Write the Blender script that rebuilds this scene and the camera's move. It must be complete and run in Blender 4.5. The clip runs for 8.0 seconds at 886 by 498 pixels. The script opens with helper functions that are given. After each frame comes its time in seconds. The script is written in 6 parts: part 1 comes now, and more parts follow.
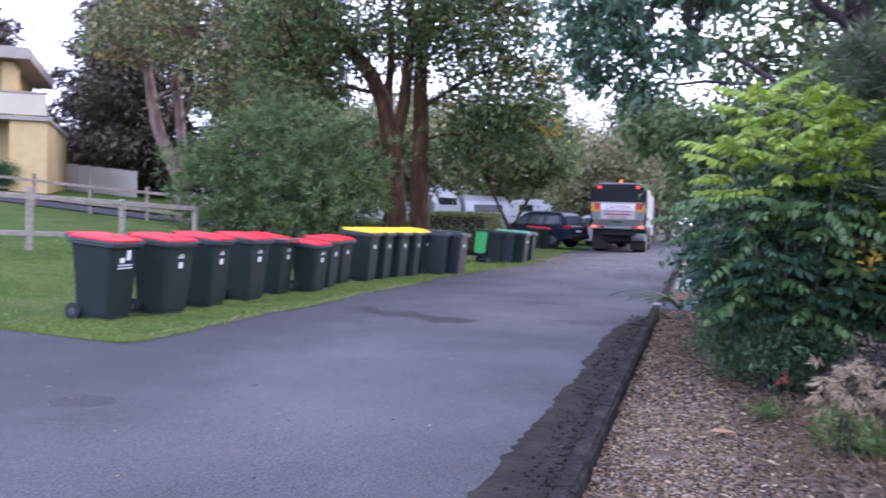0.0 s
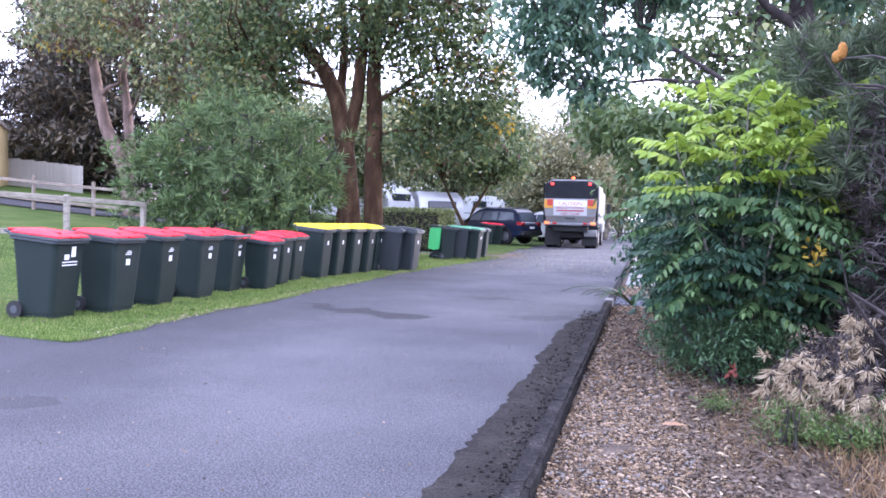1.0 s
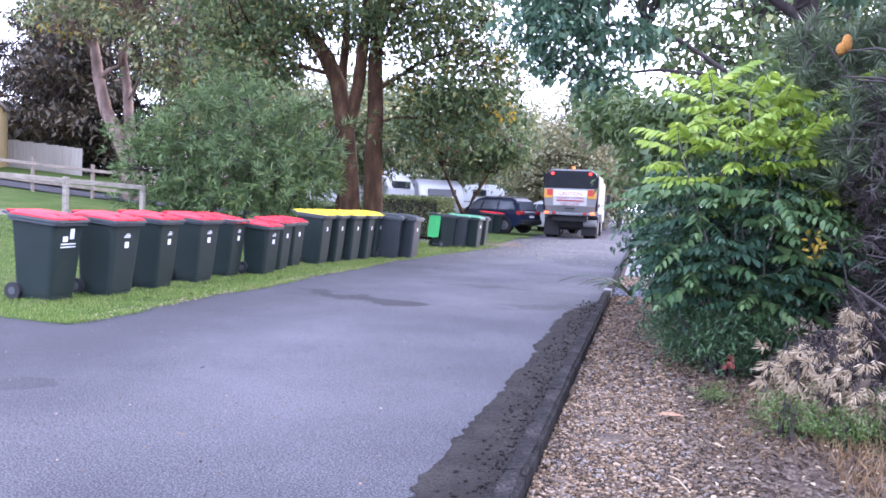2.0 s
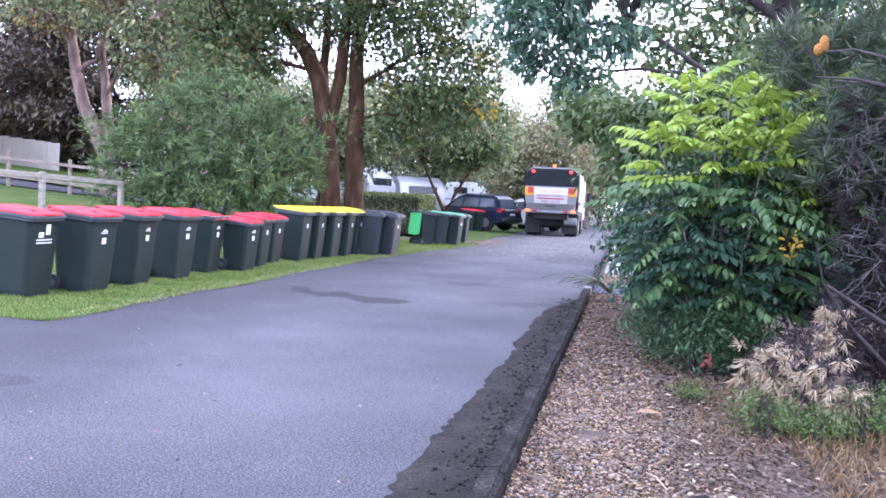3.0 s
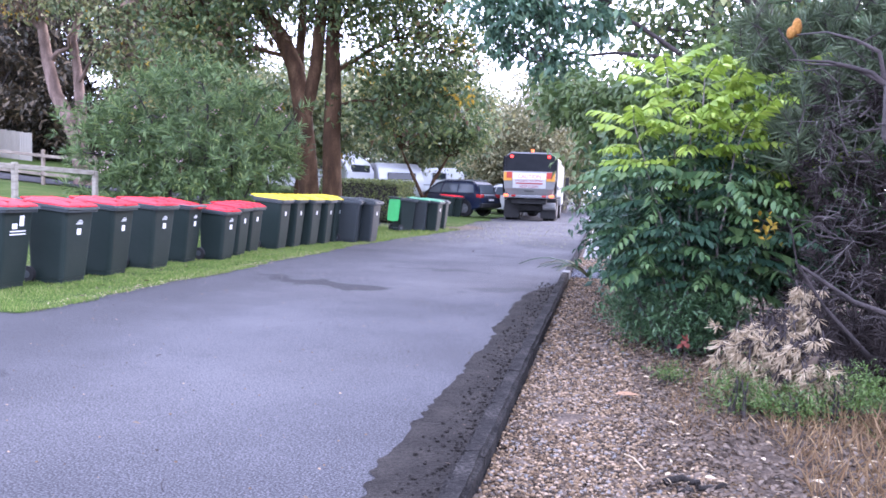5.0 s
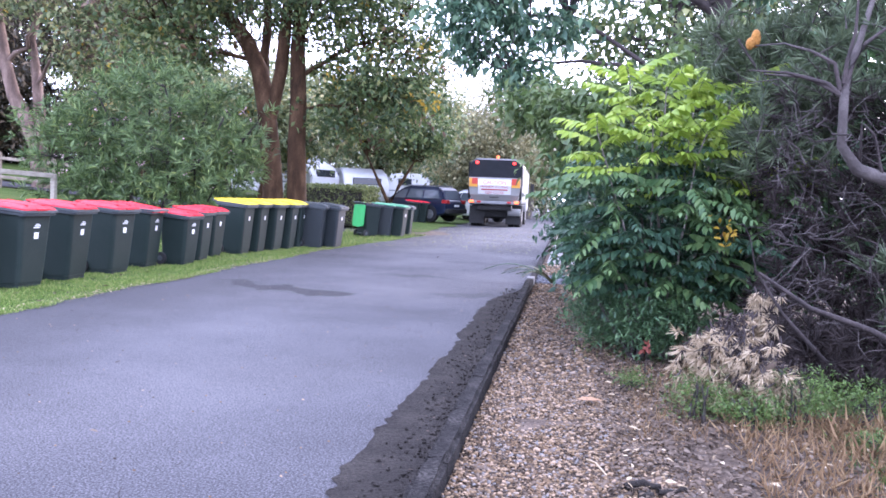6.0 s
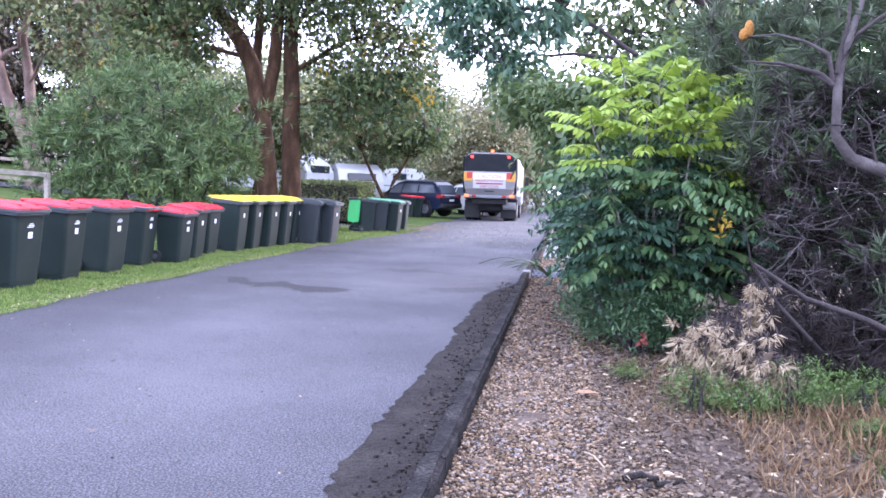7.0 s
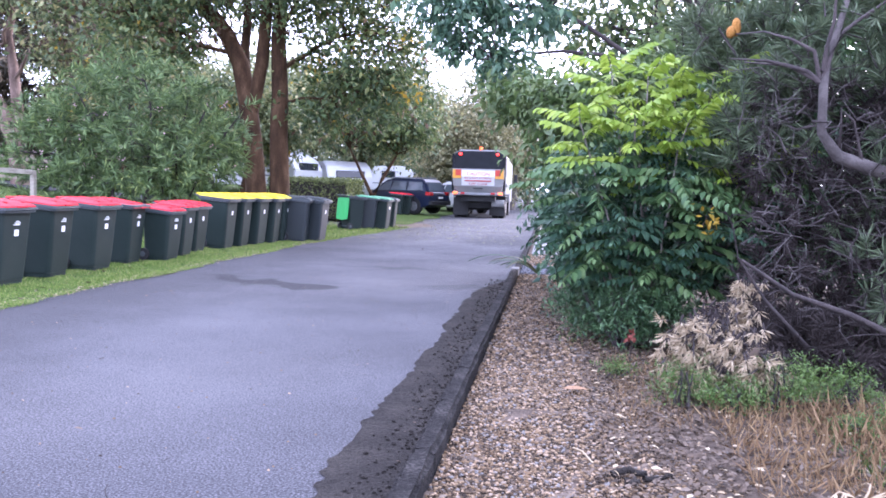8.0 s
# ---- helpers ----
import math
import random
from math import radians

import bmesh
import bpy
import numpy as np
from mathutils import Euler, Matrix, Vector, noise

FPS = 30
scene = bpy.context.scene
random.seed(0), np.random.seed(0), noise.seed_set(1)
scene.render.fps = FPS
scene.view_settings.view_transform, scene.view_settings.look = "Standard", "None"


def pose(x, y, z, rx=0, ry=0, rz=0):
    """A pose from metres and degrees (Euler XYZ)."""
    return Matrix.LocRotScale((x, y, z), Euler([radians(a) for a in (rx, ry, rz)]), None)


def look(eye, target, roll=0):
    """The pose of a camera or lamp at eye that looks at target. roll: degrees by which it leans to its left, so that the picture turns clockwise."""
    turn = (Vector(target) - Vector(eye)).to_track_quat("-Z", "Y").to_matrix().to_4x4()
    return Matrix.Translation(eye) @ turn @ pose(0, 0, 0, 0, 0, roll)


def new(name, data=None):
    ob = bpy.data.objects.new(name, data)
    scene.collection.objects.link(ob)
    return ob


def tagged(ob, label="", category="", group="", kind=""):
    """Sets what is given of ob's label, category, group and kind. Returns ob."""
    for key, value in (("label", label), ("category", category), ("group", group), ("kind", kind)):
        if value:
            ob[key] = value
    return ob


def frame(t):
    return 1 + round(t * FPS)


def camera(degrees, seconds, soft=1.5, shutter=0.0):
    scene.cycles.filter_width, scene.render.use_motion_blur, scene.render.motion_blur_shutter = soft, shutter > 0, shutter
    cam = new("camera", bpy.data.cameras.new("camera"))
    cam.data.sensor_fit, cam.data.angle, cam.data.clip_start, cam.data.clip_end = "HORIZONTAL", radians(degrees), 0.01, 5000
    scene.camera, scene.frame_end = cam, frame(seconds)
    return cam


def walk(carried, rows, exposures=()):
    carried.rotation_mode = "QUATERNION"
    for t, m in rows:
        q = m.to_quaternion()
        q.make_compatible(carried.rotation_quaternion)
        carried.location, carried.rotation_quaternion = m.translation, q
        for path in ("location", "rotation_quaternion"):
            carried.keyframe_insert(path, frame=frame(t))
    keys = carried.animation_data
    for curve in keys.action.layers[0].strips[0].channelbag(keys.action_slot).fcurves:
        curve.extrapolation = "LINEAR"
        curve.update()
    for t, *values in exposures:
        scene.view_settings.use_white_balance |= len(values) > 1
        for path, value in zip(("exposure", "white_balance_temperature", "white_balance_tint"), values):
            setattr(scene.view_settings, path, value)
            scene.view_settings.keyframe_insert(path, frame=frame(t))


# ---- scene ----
# ---- camera ----
EYE = 1.32
cam = camera(57.0, 8.0, soft=1.65, shutter=0.5)
walk(cam, [
    (0.0, pose(-0.001, -0.041, EYE + 0.010, 87.87, -1.37, 17.36)),
    (0.5, pose(-0.008, -0.015, EYE + 0.002, 88.06, -0.96, 13.61)),
    (1.0, pose(-0.010, -0.012, EYE + 0.003, 87.70, -1.42, 14.12)),
    (2.5, pose(-0.018, 0.005, EYE - 0.008, 86.67, -2.71, 13.69)),
    (3.0, pose(-0.011, 0.006, EYE - 0.004, 86.74, -2.57, 12.77)),
    (3.5, pose(-0.010, 0.003, EYE - 0.006, 86.18, -2.30, 12.21)),
    (4.0, pose(-0.005, 0.004, EYE - 0.004, 86.81, -2.17, 11.67)),
    (5.3, pose(0.001, 0.003, EYE - 0.001, 85.68, -1.74, 10.93)),
    (5.5, pose(0.002, 0.003, EYE - 0.000, 86.52, -1.71, 10.22)),
    (6.0, pose(0.007, 0.005, EYE - 0.001, 86.30, -2.29, 8.89)),
    (6.5, pose(0.008, 0.006, EYE - 0.001, 85.97, -1.72, 8.46)),
    (7.0, pose(0.007, 0.011, EYE - 0.000, 85.93, -1.62, 8.54)),
    (7.5, pose(0.006, 0.009, EYE + 0.002, 86.15, -1.79, 8.42)),
    (8.0, pose(0.007, 0.005, EYE - 0.003, 85.77, -1.58, 7.75)),
], exposures=[(0.0, 1.77, 5440, 31), (0.5, 2.10, 5440, 31), (1.0, 2.47, 5440, 31), (8.0, 2.63, 5440, 31)])

# ---- world and sun: soft early light, thin bright cloud ----
SUN_UP, SUN_ROT = 20.0, 35.0
world = bpy.data.worlds.new("sky")
scene.world = world
world.use_nodes = True
wn = world.node_tree.nodes
sky = wn.new("ShaderNodeTexSky")
sky.sky_type = "NISHITA"
sky.sun_disc = False
sky.sun_elevation, sky.sun_rotation = radians(SUN_UP), radians(SUN_ROT)
sky.dust_density, sky.air_density, sky.ozone_density = 4.0, 1.0, 1.0
# thin cloud veils the blue of the sky
veil = wn.new("ShaderNodeMixRGB")
veil.inputs[0].default_value = 0.75
veil.inputs[2].default_value = (7.9, 8.3, 9.2, 1)
world.node_tree.links.new(sky.outputs[0], veil.inputs[1])
world.node_tree.links.new(veil.outputs[0], wn["Background"].inputs[0])
wn["Background"].inputs[1].default_value = 0.14

sun = new("sun", bpy.data.lights.new("sun", "SUN"))
sun.data.energy, sun.data.angle, sun.data.color = 0.7, radians(14), (1.0, 0.9, 0.76)
az, up = radians(SUN_ROT), radians(SUN_UP)
sun.matrix_world = look((0, 0, 60), (-math.sin(az) * math.cos(up), -math.cos(az) * math.cos(up), 60 - math.sin(up)))


# ---- materials ----
def mat(name, colours, scale=8.0, rough=0.8, bump=0.0, bump_scale=None, metal=0.0, island=0.0, obj=0.0,
        stops=None, detail=6.0, fine=0.25, translucent=0.0, stretch=(1, 1, 1), spec=0.5, grain=9.0):
    """Noise-driven surface: coarse mottling over the listed colours, a finer grain on top, and relief."""
    m = bpy.data.materials.new(name)
    m.use_nodes = True
    n, l = m.node_tree.nodes, m.node_tree.links
    b = n["Principled BSDF"]
    b.inputs["Roughness"].default_value, b.inputs["Metallic"].default_value = rough, metal
    b.inputs["Specular IOR Level"].default_value = spec
    co = n.new("ShaderNodeTexCoord")
    mp = n.new("ShaderNodeMapping")
    mp.inputs["Scale"].default_value = stretch
    l.new(co.outputs["Object"], mp.inputs[0])
    big = n.new("ShaderNodeTexNoise")
    big.inputs["Scale"].default_value, big.inputs["Detail"].default_value = scale, detail
    l.new(mp.outputs[0], big.inputs["Vector"])
    small = n.new("ShaderNodeTexNoise")
    small.inputs["Scale"].default_value, small.inputs["Detail"].default_value = scale * grain, 3
    l.new(mp.outputs[0], small.inputs["Vector"])
    mix = n.new("ShaderNodeMix")
    mix.inputs[0].default_value = fine
    l.new(big.outputs[0], mix.inputs[2])
    l.new(small.outputs[0], mix.inputs[3])
    value = mix.outputs[0]
    for amount, src in ((island, "geo"), (obj, "obj")):
        if amount:
            g = n.new("ShaderNodeNewGeometry" if src == "geo" else "ShaderNodeObjectInfo")
            mx = n.new("ShaderNodeMix")
            mx.inputs[0].default_value = amount
            l.new(value, mx.inputs[2])
            l.new(g.outputs["Random Per Island" if src == "geo" else "Random"], mx.inputs[3])
            value = mx.outputs[0]
    ramp = n.new("ShaderNodeValToRGB")
    e = ramp.color_ramp.elements
    k = len(colours)
    lo, hi = (0.3, 0.7) if not (island or obj) else (0.12, 0.88)
    stops = stops or [lo + (hi - lo) * i / max(1, k - 1) for i in range(k)]
    e[0].position, e[0].color = stops[0], (*colours[0], 1)
    e[1].position, e[1].color = stops[-1], (*colours[-1], 1)
    for i in range(1, k - 1):
        x = e.new(stops[i])
        x.color = (*colours[i], 1)
    l.new(value, ramp.inputs[0])
    l.new(ramp.outputs[0], b.inputs["Base Color"])
    if bump:
        bn = n.new("ShaderNodeTexNoise")
        bn.inputs["Scale"].default_value, bn.inputs["Detail"].default_value = bump_scale or scale * 6, 5
        l.new(mp.outputs[0], bn.inputs["Vector"])
        bp = n.new("ShaderNodeBump")
        bp.inputs["Strength"].default_value, bp.inputs["Distance"].default_value = bump, 0.02
        l.new(bn.outputs[0], bp.inputs["Height"])
        l.new(bp.outputs[0], b.inputs["Normal"])
    if translucent:
        t = n.new("ShaderNodeBsdfTranslucent")
        l.new(ramp.outputs[0], t.inputs[0])
        mxs = n.new("ShaderNodeMixShader")
        mxs.inputs[0].default_value = translucent
        l.new(b.outputs[0], mxs.inputs[1])
        l.new(t.outputs[0], mxs.inputs[2])
        l.new(mxs.outputs[0], n["Material Output"].inputs[0])
    return m


def leafmat(name, colours, translucent=0.3, rough=0.5, stops=None, spec=0.35):
    return mat(name, colours, scale=0.5, rough=rough, island=0.6, translucent=translucent, stops=stops, spec=spec)


def glow(name, colour, strength):
    m = bpy.data.materials.new(name)
    m.use_nodes = True
    b = m.node_tree.nodes["Principled BSDF"]
    b.inputs["Base Color"].default_value = (*colour, 1)
    b.inputs["Emission Color"].default_value = (*colour, 1)
    b.inputs["Emission Strength"].default_value = strength
    return m


def glass(name, colour=(0.02, 0.025, 0.03)):
    m = bpy.data.materials.new(name)
    m.use_nodes = True
    b = m.node_tree.nodes["Principled BSDF"]
    b.inputs["Base Color"].default_value = (*colour, 1)
    b.inputs["Roughness"].default_value = 0.06
    return m


def lane_asphalt():
    """Speckled asphalt with a darker newer strip along the lawn and soft-edged repairs."""
    m = mat("asphalt", [(0.02268, 0.02203, 0.02462), (0.05314, 0.05184, 0.05702), (0.07258, 0.07063, 0.07711), (0.1296, 0.127, 0.1335)], scale=0.5, rough=0.88, spec=0.3, bump=1.0, bump_scale=90,
            fine=0.74, grain=190, stops=[0.38, 0.47, 0.53, 0.63])
    n, l = m.node_tree.nodes, m.node_tree.links

    def op(kind, a, b=None, c=None):
        x = n.new("ShaderNodeMath")
        x.operation = kind
        for i, v in enumerate((a, b, c)):
            if v is None:
                continue
            if isinstance(v, (int, float)):
                x.inputs[i].default_value = v
            else:
                l.new(v, x.inputs[i])
        return x.outputs[0]

    def smooth(v, lo, hi):
        x = n.new("ShaderNodeMapRange")
        x.interpolation_type = "SMOOTHSTEP"
        x.inputs["From Min"].default_value, x.inputs["From Max"].default_value = lo, hi
        l.new(v, x.inputs["Value"])
        return x.outputs["Result"]
    co = n.new("ShaderNodeTexCoord")
    nz = n.new("ShaderNodeTexNoise")
    nz.inputs["Scale"].default_value, nz.inputs["Detail"].default_value = 1.6, 6
    l.new(co.outputs["Object"], nz.inputs["Vector"])
    sp = n.new("ShaderNodeSeparateXYZ")
    l.new(co.outputs["Object"], sp.inputs[0])
    wx = op("ADD", sp.outputs[0], op("MULTIPLY", op("SUBTRACT", nz.outputs[0], 0.5), 1.6))
    wy = op("ADD", sp.outputs[1], op("MULTIPLY", op("SUBTRACT", nz.outputs[0], 0.5), 1.1))
    dark = op("MULTIPLY", smooth(wx, -3.0, -5.0), 0.55)
    for cx, cy, rx, ry, turn, k in ((-3.95, 10.6, 1.2, 0.36, -26, 0.75), (-2.8, 13.2, 1.2, 0.12, -8, 0.35), (-1.35, 10.9, 0.45, 0.3, 20, 0.3), (-4.05, 4.67, 0.25, 0.2, 20, 0.45), (-1.4, 21, 0.8, 1.5, 10, 0.3), (-7.6, 6.1, 2.2, 0.6, 3, 0.5), (-2.2, 16.5, 1.3, 0.15, -4, 0.25)):
        q = radians(turn)
        small = 0.35 if rx < 0.3 else 1.0
        sx = op("ADD", op("MULTIPLY", sp.outputs[0], 1 - small), op("MULTIPLY", wx, small))
        sy = op("ADD", op("MULTIPLY", sp.outputs[1], 1 - small), op("MULTIPLY", wy, small))
        dx, dy = op("SUBTRACT", sx, cx), op("SUBTRACT", sy, cy)
        u = op("DIVIDE", op("ADD", op("MULTIPLY", dx, math.cos(q)), op("MULTIPLY", dy, math.sin(q))), rx)
        v = op("DIVIDE", op("SUBTRACT", op("MULTIPLY", dy, math.cos(q)), op("MULTIPLY", dx, math.sin(q))), ry)
        r = op("SQRT", op("ADD", op("MULTIPLY", u, u), op("MULTIPLY", v, v)))
        dark = op("MAXIMUM", dark, op("MULTIPLY", smooth(r, 1.06, 0.94), min(1.0, k * 1.3)))
    b = n["Principled BSDF"]
    src = b.inputs["Base Color"].links[0].from_socket
    mx = n.new("ShaderNodeMixRGB")
    mx.blend_type = "MIX"
    l.new(op("MULTIPLY", dark, 0.85), mx.inputs[0])
    l.new(src, mx.inputs[1])
    mx.inputs[2].default_value = (0.013, 0.0125, 0.014, 1)
    l.new(mx.outputs[0], b.inputs["Base Color"])
    return m


M = dict(
    asphalt=lane_asphalt(),
    asphalt_dark=mat("asphalt_dark", [(0.01776, 0.01732, 0.01865), (0.02753, 0.02664, 0.0293), (0.03774, 0.03685, 0.03996)], scale=1.2, rough=0.9, spec=0.2, bump=0.5, bump_scale=60, fine=0.5, grain=70),
    silt=mat("silt", [(0.01143, 0.009971, 0.008957), (0.02389, 0.02094, 0.01873), (0.04778, 0.04187, 0.03565)], scale=3.5, rough=0.95, bump=1.0, bump_scale=70, fine=0.55, spec=0.12, grain=22),
    kerb=mat("kerb_concrete", [(0.005079, 0.004646, 0.004545), (0.01467, 0.01339, 0.01283), (0.02032, 0.01857, 0.01764), (0.04798, 0.04373, 0.03956)], scale=4, rough=0.95, bump=1.0, bump_scale=60, fine=0.5, spec=0.12, grain=14, stops=[0.38, 0.47, 0.54, 0.64]),
    path=mat("path_concrete", [(0.1295, 0.1243, 0.1217), (0.1865, 0.1813, 0.1761)], scale=3, rough=0.9, bump=0.3),
    soil=mat("soil", [(0.0518, 0.0407, 0.03108), (0.0962, 0.074, 0.05772), (0.148, 0.1221, 0.0962)], scale=4, rough=1, spec=0.1, bump=1.0, bump_scale=40, fine=0.5),
    gravel=mat("gravel", [(0.02533, 0.01823, 0.012), (0.07176, 0.0471, 0.02666), (0.1267, 0.08205, 0.04398), (0.1689, 0.1178, 0.06664), (0.3104, 0.2234, 0.147), (0.1351, 0.1253, 0.1166)], scale=6, rough=0.85, spec=0.25, island=0.9, bump=0.2, stops=[0.1, 0.3, 0.48, 0.64, 0.78, 0.88]),
    gravel_blue=mat("blue_gravel", [(0.0444, 0.0481, 0.0592), (0.1184, 0.1258, 0.148)], scale=6, rough=0.85, island=0.8),
    turf=mat("turf", [(0.0289, 0.046, 0.01071), (0.04675, 0.07528, 0.01785), (0.0935, 0.09414, 0.03749)], scale=0.8, rough=0.98, spec=0.05, bump=0.7, bump_scale=60, fine=0.45),
    grass=leafmat("grass_blade", [(0.06442, 0.121, 0.01936), (0.1181, 0.1993, 0.03872), (0.2013, 0.2682, 0.0726), (0.4026, 0.3713, 0.1815)], 0.3, 0.7, spec=0.12),
    earth=mat("earth", [(0.0333, 0.037, 0.0185), (0.0592, 0.0666, 0.0296)], scale=0.3, rough=1, spec=0.1, bump=0.5),
    bin_body=mat("bin_plastic", [(0.007232, 0.01446, 0.01242), (0.01221, 0.02094, 0.01842), (0.02125, 0.02969, 0.02655)], scale=3, rough=0.55, spec=0.2, bump=0.08, bump_scale=90, obj=0.3),
    bin_grey=mat("bin_plastic_grey", [(0.006283, 0.01109, 0.01292), (0.011, 0.0175, 0.01993)], scale=3, rough=0.5, bump=0.08, bump_scale=90),
    bin_rim=mat("bin_rim", [(0.02975, 0.03825, 0.0425), (0.051, 0.0595, 0.0646)], scale=6, rough=0.5),
    lid_red=mat("red_lid", [(0.342, 0.0077, 0.012), (0.475, 0.01485, 0.0228), (0.532, 0.033, 0.042)], scale=4, rough=0.5, spec=0.18, bump=0.05),
    lid_yellow=mat("yellow_lid", [(0.55, 0.40, 0.006), (0.68, 0.51, 0.012)], scale=4, rough=0.5, spec=0.3),
    lid_green=mat("green_lid", [(0.0074, 0.148, 0.0518), (0.0148, 0.222, 0.0814)], scale=4, rough=0.45),
    lid_lime=mat("bright_green_lid", [(0.0148, 0.37, 0.074), (0.0296, 0.4588, 0.111)], scale=4, rough=0.45),
    rubber=mat("rubber", [(0.00888, 0.00888, 0.00962), (0.0185, 0.0185, 0.01924)], scale=10, rough=0.8),
    white_mark=mat("white_marking", [(0.666, 0.666, 0.666), (0.8325, 0.8325, 0.8325)], scale=20, rough=0.6),
    red_mark=mat("red_marking", [(0.296, 0.0111, 0.00888), (0.3552, 0.01776, 0.01332)], scale=20, rough=0.6),
    fence_white=mat("fence_paint", [(0.156, 0.1365, 0.1053), (0.2418, 0.2184, 0.1755), (0.312, 0.2847, 0.234)], scale=5, rough=0.9, spec=0.2, bump=0.3, stretch=(1, 1, 4)),
    fence_raw=mat("weathered_timber", [(0.1184, 0.0962, 0.074), (0.1924, 0.1554, 0.1184), (0.2516, 0.2072, 0.1628)], scale=5, rough=0.9, bump=0.3),
    steel_cream=mat("cream_steel_sheet", [(0.37, 0.3478, 0.3034), (0.4292, 0.407, 0.3626)], scale=1.2, rough=0.6, obj=0.2),
    render_yellow=mat("cream_brick_render", [(0.444, 0.3108, 0.1258), (0.5032, 0.37, 0.1702), (0.5328, 0.407, 0.2072)], scale=2, rough=0.85, bump=0.2),
    fascia=mat("fascia_paint", [(0.2664, 0.222, 0.185), (0.333, 0.2812, 0.2368)], scale=2, rough=0.7),
    balcony=mat("balcony_panel", [(0.4588, 0.3848, 0.2812), (0.518, 0.444, 0.333)], scale=2, rough=0.7),
    white=mat("white_paint", [(0.5032, 0.5106, 0.518), (0.5772, 0.5846, 0.592)], scale=2, rough=0.45, bump=0.02),
    grey_trim=mat("grey_trim", [(0.148, 0.1554, 0.1628), (0.222, 0.2294, 0.2368)], scale=4, rough=0.5),
    truck_dark=mat("truck_dark_paint", [(0.006, 0.0075, 0.0105), (0.014, 0.016, 0.02)], scale=3, rough=0.5, spec=0.25),
    truck_silver=mat("truck_silver", [(0.216, 0.2196, 0.216), (0.288, 0.288, 0.2808)], scale=2, rough=0.55, spec=0.3),
    chassis=mat("chassis_black", [(0.0074, 0.0074, 0.00814), (0.0222, 0.0222, 0.02294)], scale=5, rough=0.75),
    mudflap=mat("mudflap", [(0.0148, 0.0148, 0.01554), (0.0296, 0.0296, 0.03034)], scale=4, rough=0.85),
    sticker_yellow=mat("sticker_yellow", [(0.5828, 0.2775, 0.0222), (0.6216, 0.3108, 0.0444)], scale=5, rough=0.5),
    sticker_red=mat("sticker_red", [(0.407, 0.037, 0.0222), (0.481, 0.0592, 0.037)], scale=5, rough=0.5),
    navy=mat("navy_car_paint", [(0.0055, 0.01, 0.0255), (0.0088, 0.015, 0.0375)], scale=2, rough=0.3, spec=0.4),
    car_white=mat("white_car_paint", [(0.4588, 0.4662, 0.4736), (0.5328, 0.5402, 0.5476)], scale=2, rough=0.3),
    rim_metal=mat("wheel_alloy", [(0.222, 0.222, 0.2294), (0.333, 0.333, 0.3404)], scale=6, rough=0.35, metal=0.8),
    glass=glass("tinted_glass"),
    # base colour lifted towards pale blue to imitate sky reflected in the windows
    car_glass=glass("car_glass", (0.07, 0.085, 0.1)),
    lamp_red=glow("red_lamp", (1.0, 0.05, 0.03), 0.55),
    lamp_orange=glow("amber_lamp", (1.0, 0.17, 0.04), 0.4),
    lamp_dim=mat("tail_lamp", [(0.296, 0.0148, 0.0148), (0.37, 0.0222, 0.0222)], scale=10, rough=0.25),
    bark=mat("tree_bark", [(0.01793, 0.01079, 0.006236), (0.05079, 0.02857, 0.01544), (0.1075, 0.06476, 0.03564)], scale=5, rough=0.95, spec=0.15, bump=1.0, bump_scale=14, stretch=(1, 1, 0.35)),
    bark_pink=mat("gum_bark", [(0.07, 0.05, 0.042), (0.15, 0.105, 0.085), (0.27, 0.195, 0.16)], scale=3.5, rough=0.95, spec=0.15, bump=1.0, bump_scale=12, stretch=(1, 1, 0.3)),
    bark_grey=mat("grey_bark", [(0.0935, 0.08075, 0.07225), (0.17, 0.1487, 0.1318), (0.238, 0.2125, 0.1913)], scale=8, rough=0.95, bump=0.6),
    bark_mid=mat("twig_bark", [(0.03188, 0.02678, 0.0255), (0.06375, 0.05419, 0.051), (0.1084, 0.09563, 0.08925)], scale=8, rough=0.95, bump=0.5),
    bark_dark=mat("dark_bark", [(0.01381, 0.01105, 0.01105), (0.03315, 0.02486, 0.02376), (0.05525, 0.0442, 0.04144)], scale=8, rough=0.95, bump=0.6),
    leaf_main=leafmat("autumn_olive_leaf", [(0.02697, 0.04816, 0.01926), (0.05972, 0.09632, 0.03468), (0.1204, 0.1589, 0.05587), (0.2504, 0.2408, 0.08187), (0.5587, 0.3468, 0.07706)], 0.35, stops=[0.15, 0.42, 0.68, 0.85, 0.97]),
    leaf_dull=leafmat("dull_leaf", [(0.05951, 0.08464, 0.04232), (0.1256, 0.1613, 0.07274), (0.238, 0.2539, 0.1124), (0.4232, 0.3107, 0.1455)], 0.3, stops=[0.15, 0.43, 0.7, 0.92]),
    leaf_oleander=leafmat("oleander_leaf", [(0.03236, 0.05798, 0.02105), (0.08088, 0.1305, 0.0466), (0.1618, 0.2319, 0.08268), (0.3236, 0.3479, 0.07516)], 0.25, stops=[0.15, 0.42, 0.72, 0.93]),
    leaf_deep=leafmat("deep_green_leaf", [(0.024, 0.06388, 0.02975), (0.053, 0.1103, 0.04375), (0.095, 0.1645, 0.06388)], 0.25, rough=0.4),
    leaf_over=leafmat("blue_green_leaf", [(0.0345, 0.0759, 0.05175), (0.069, 0.1323, 0.0805), (0.138, 0.2185, 0.115)], 0.35, rough=0.45),
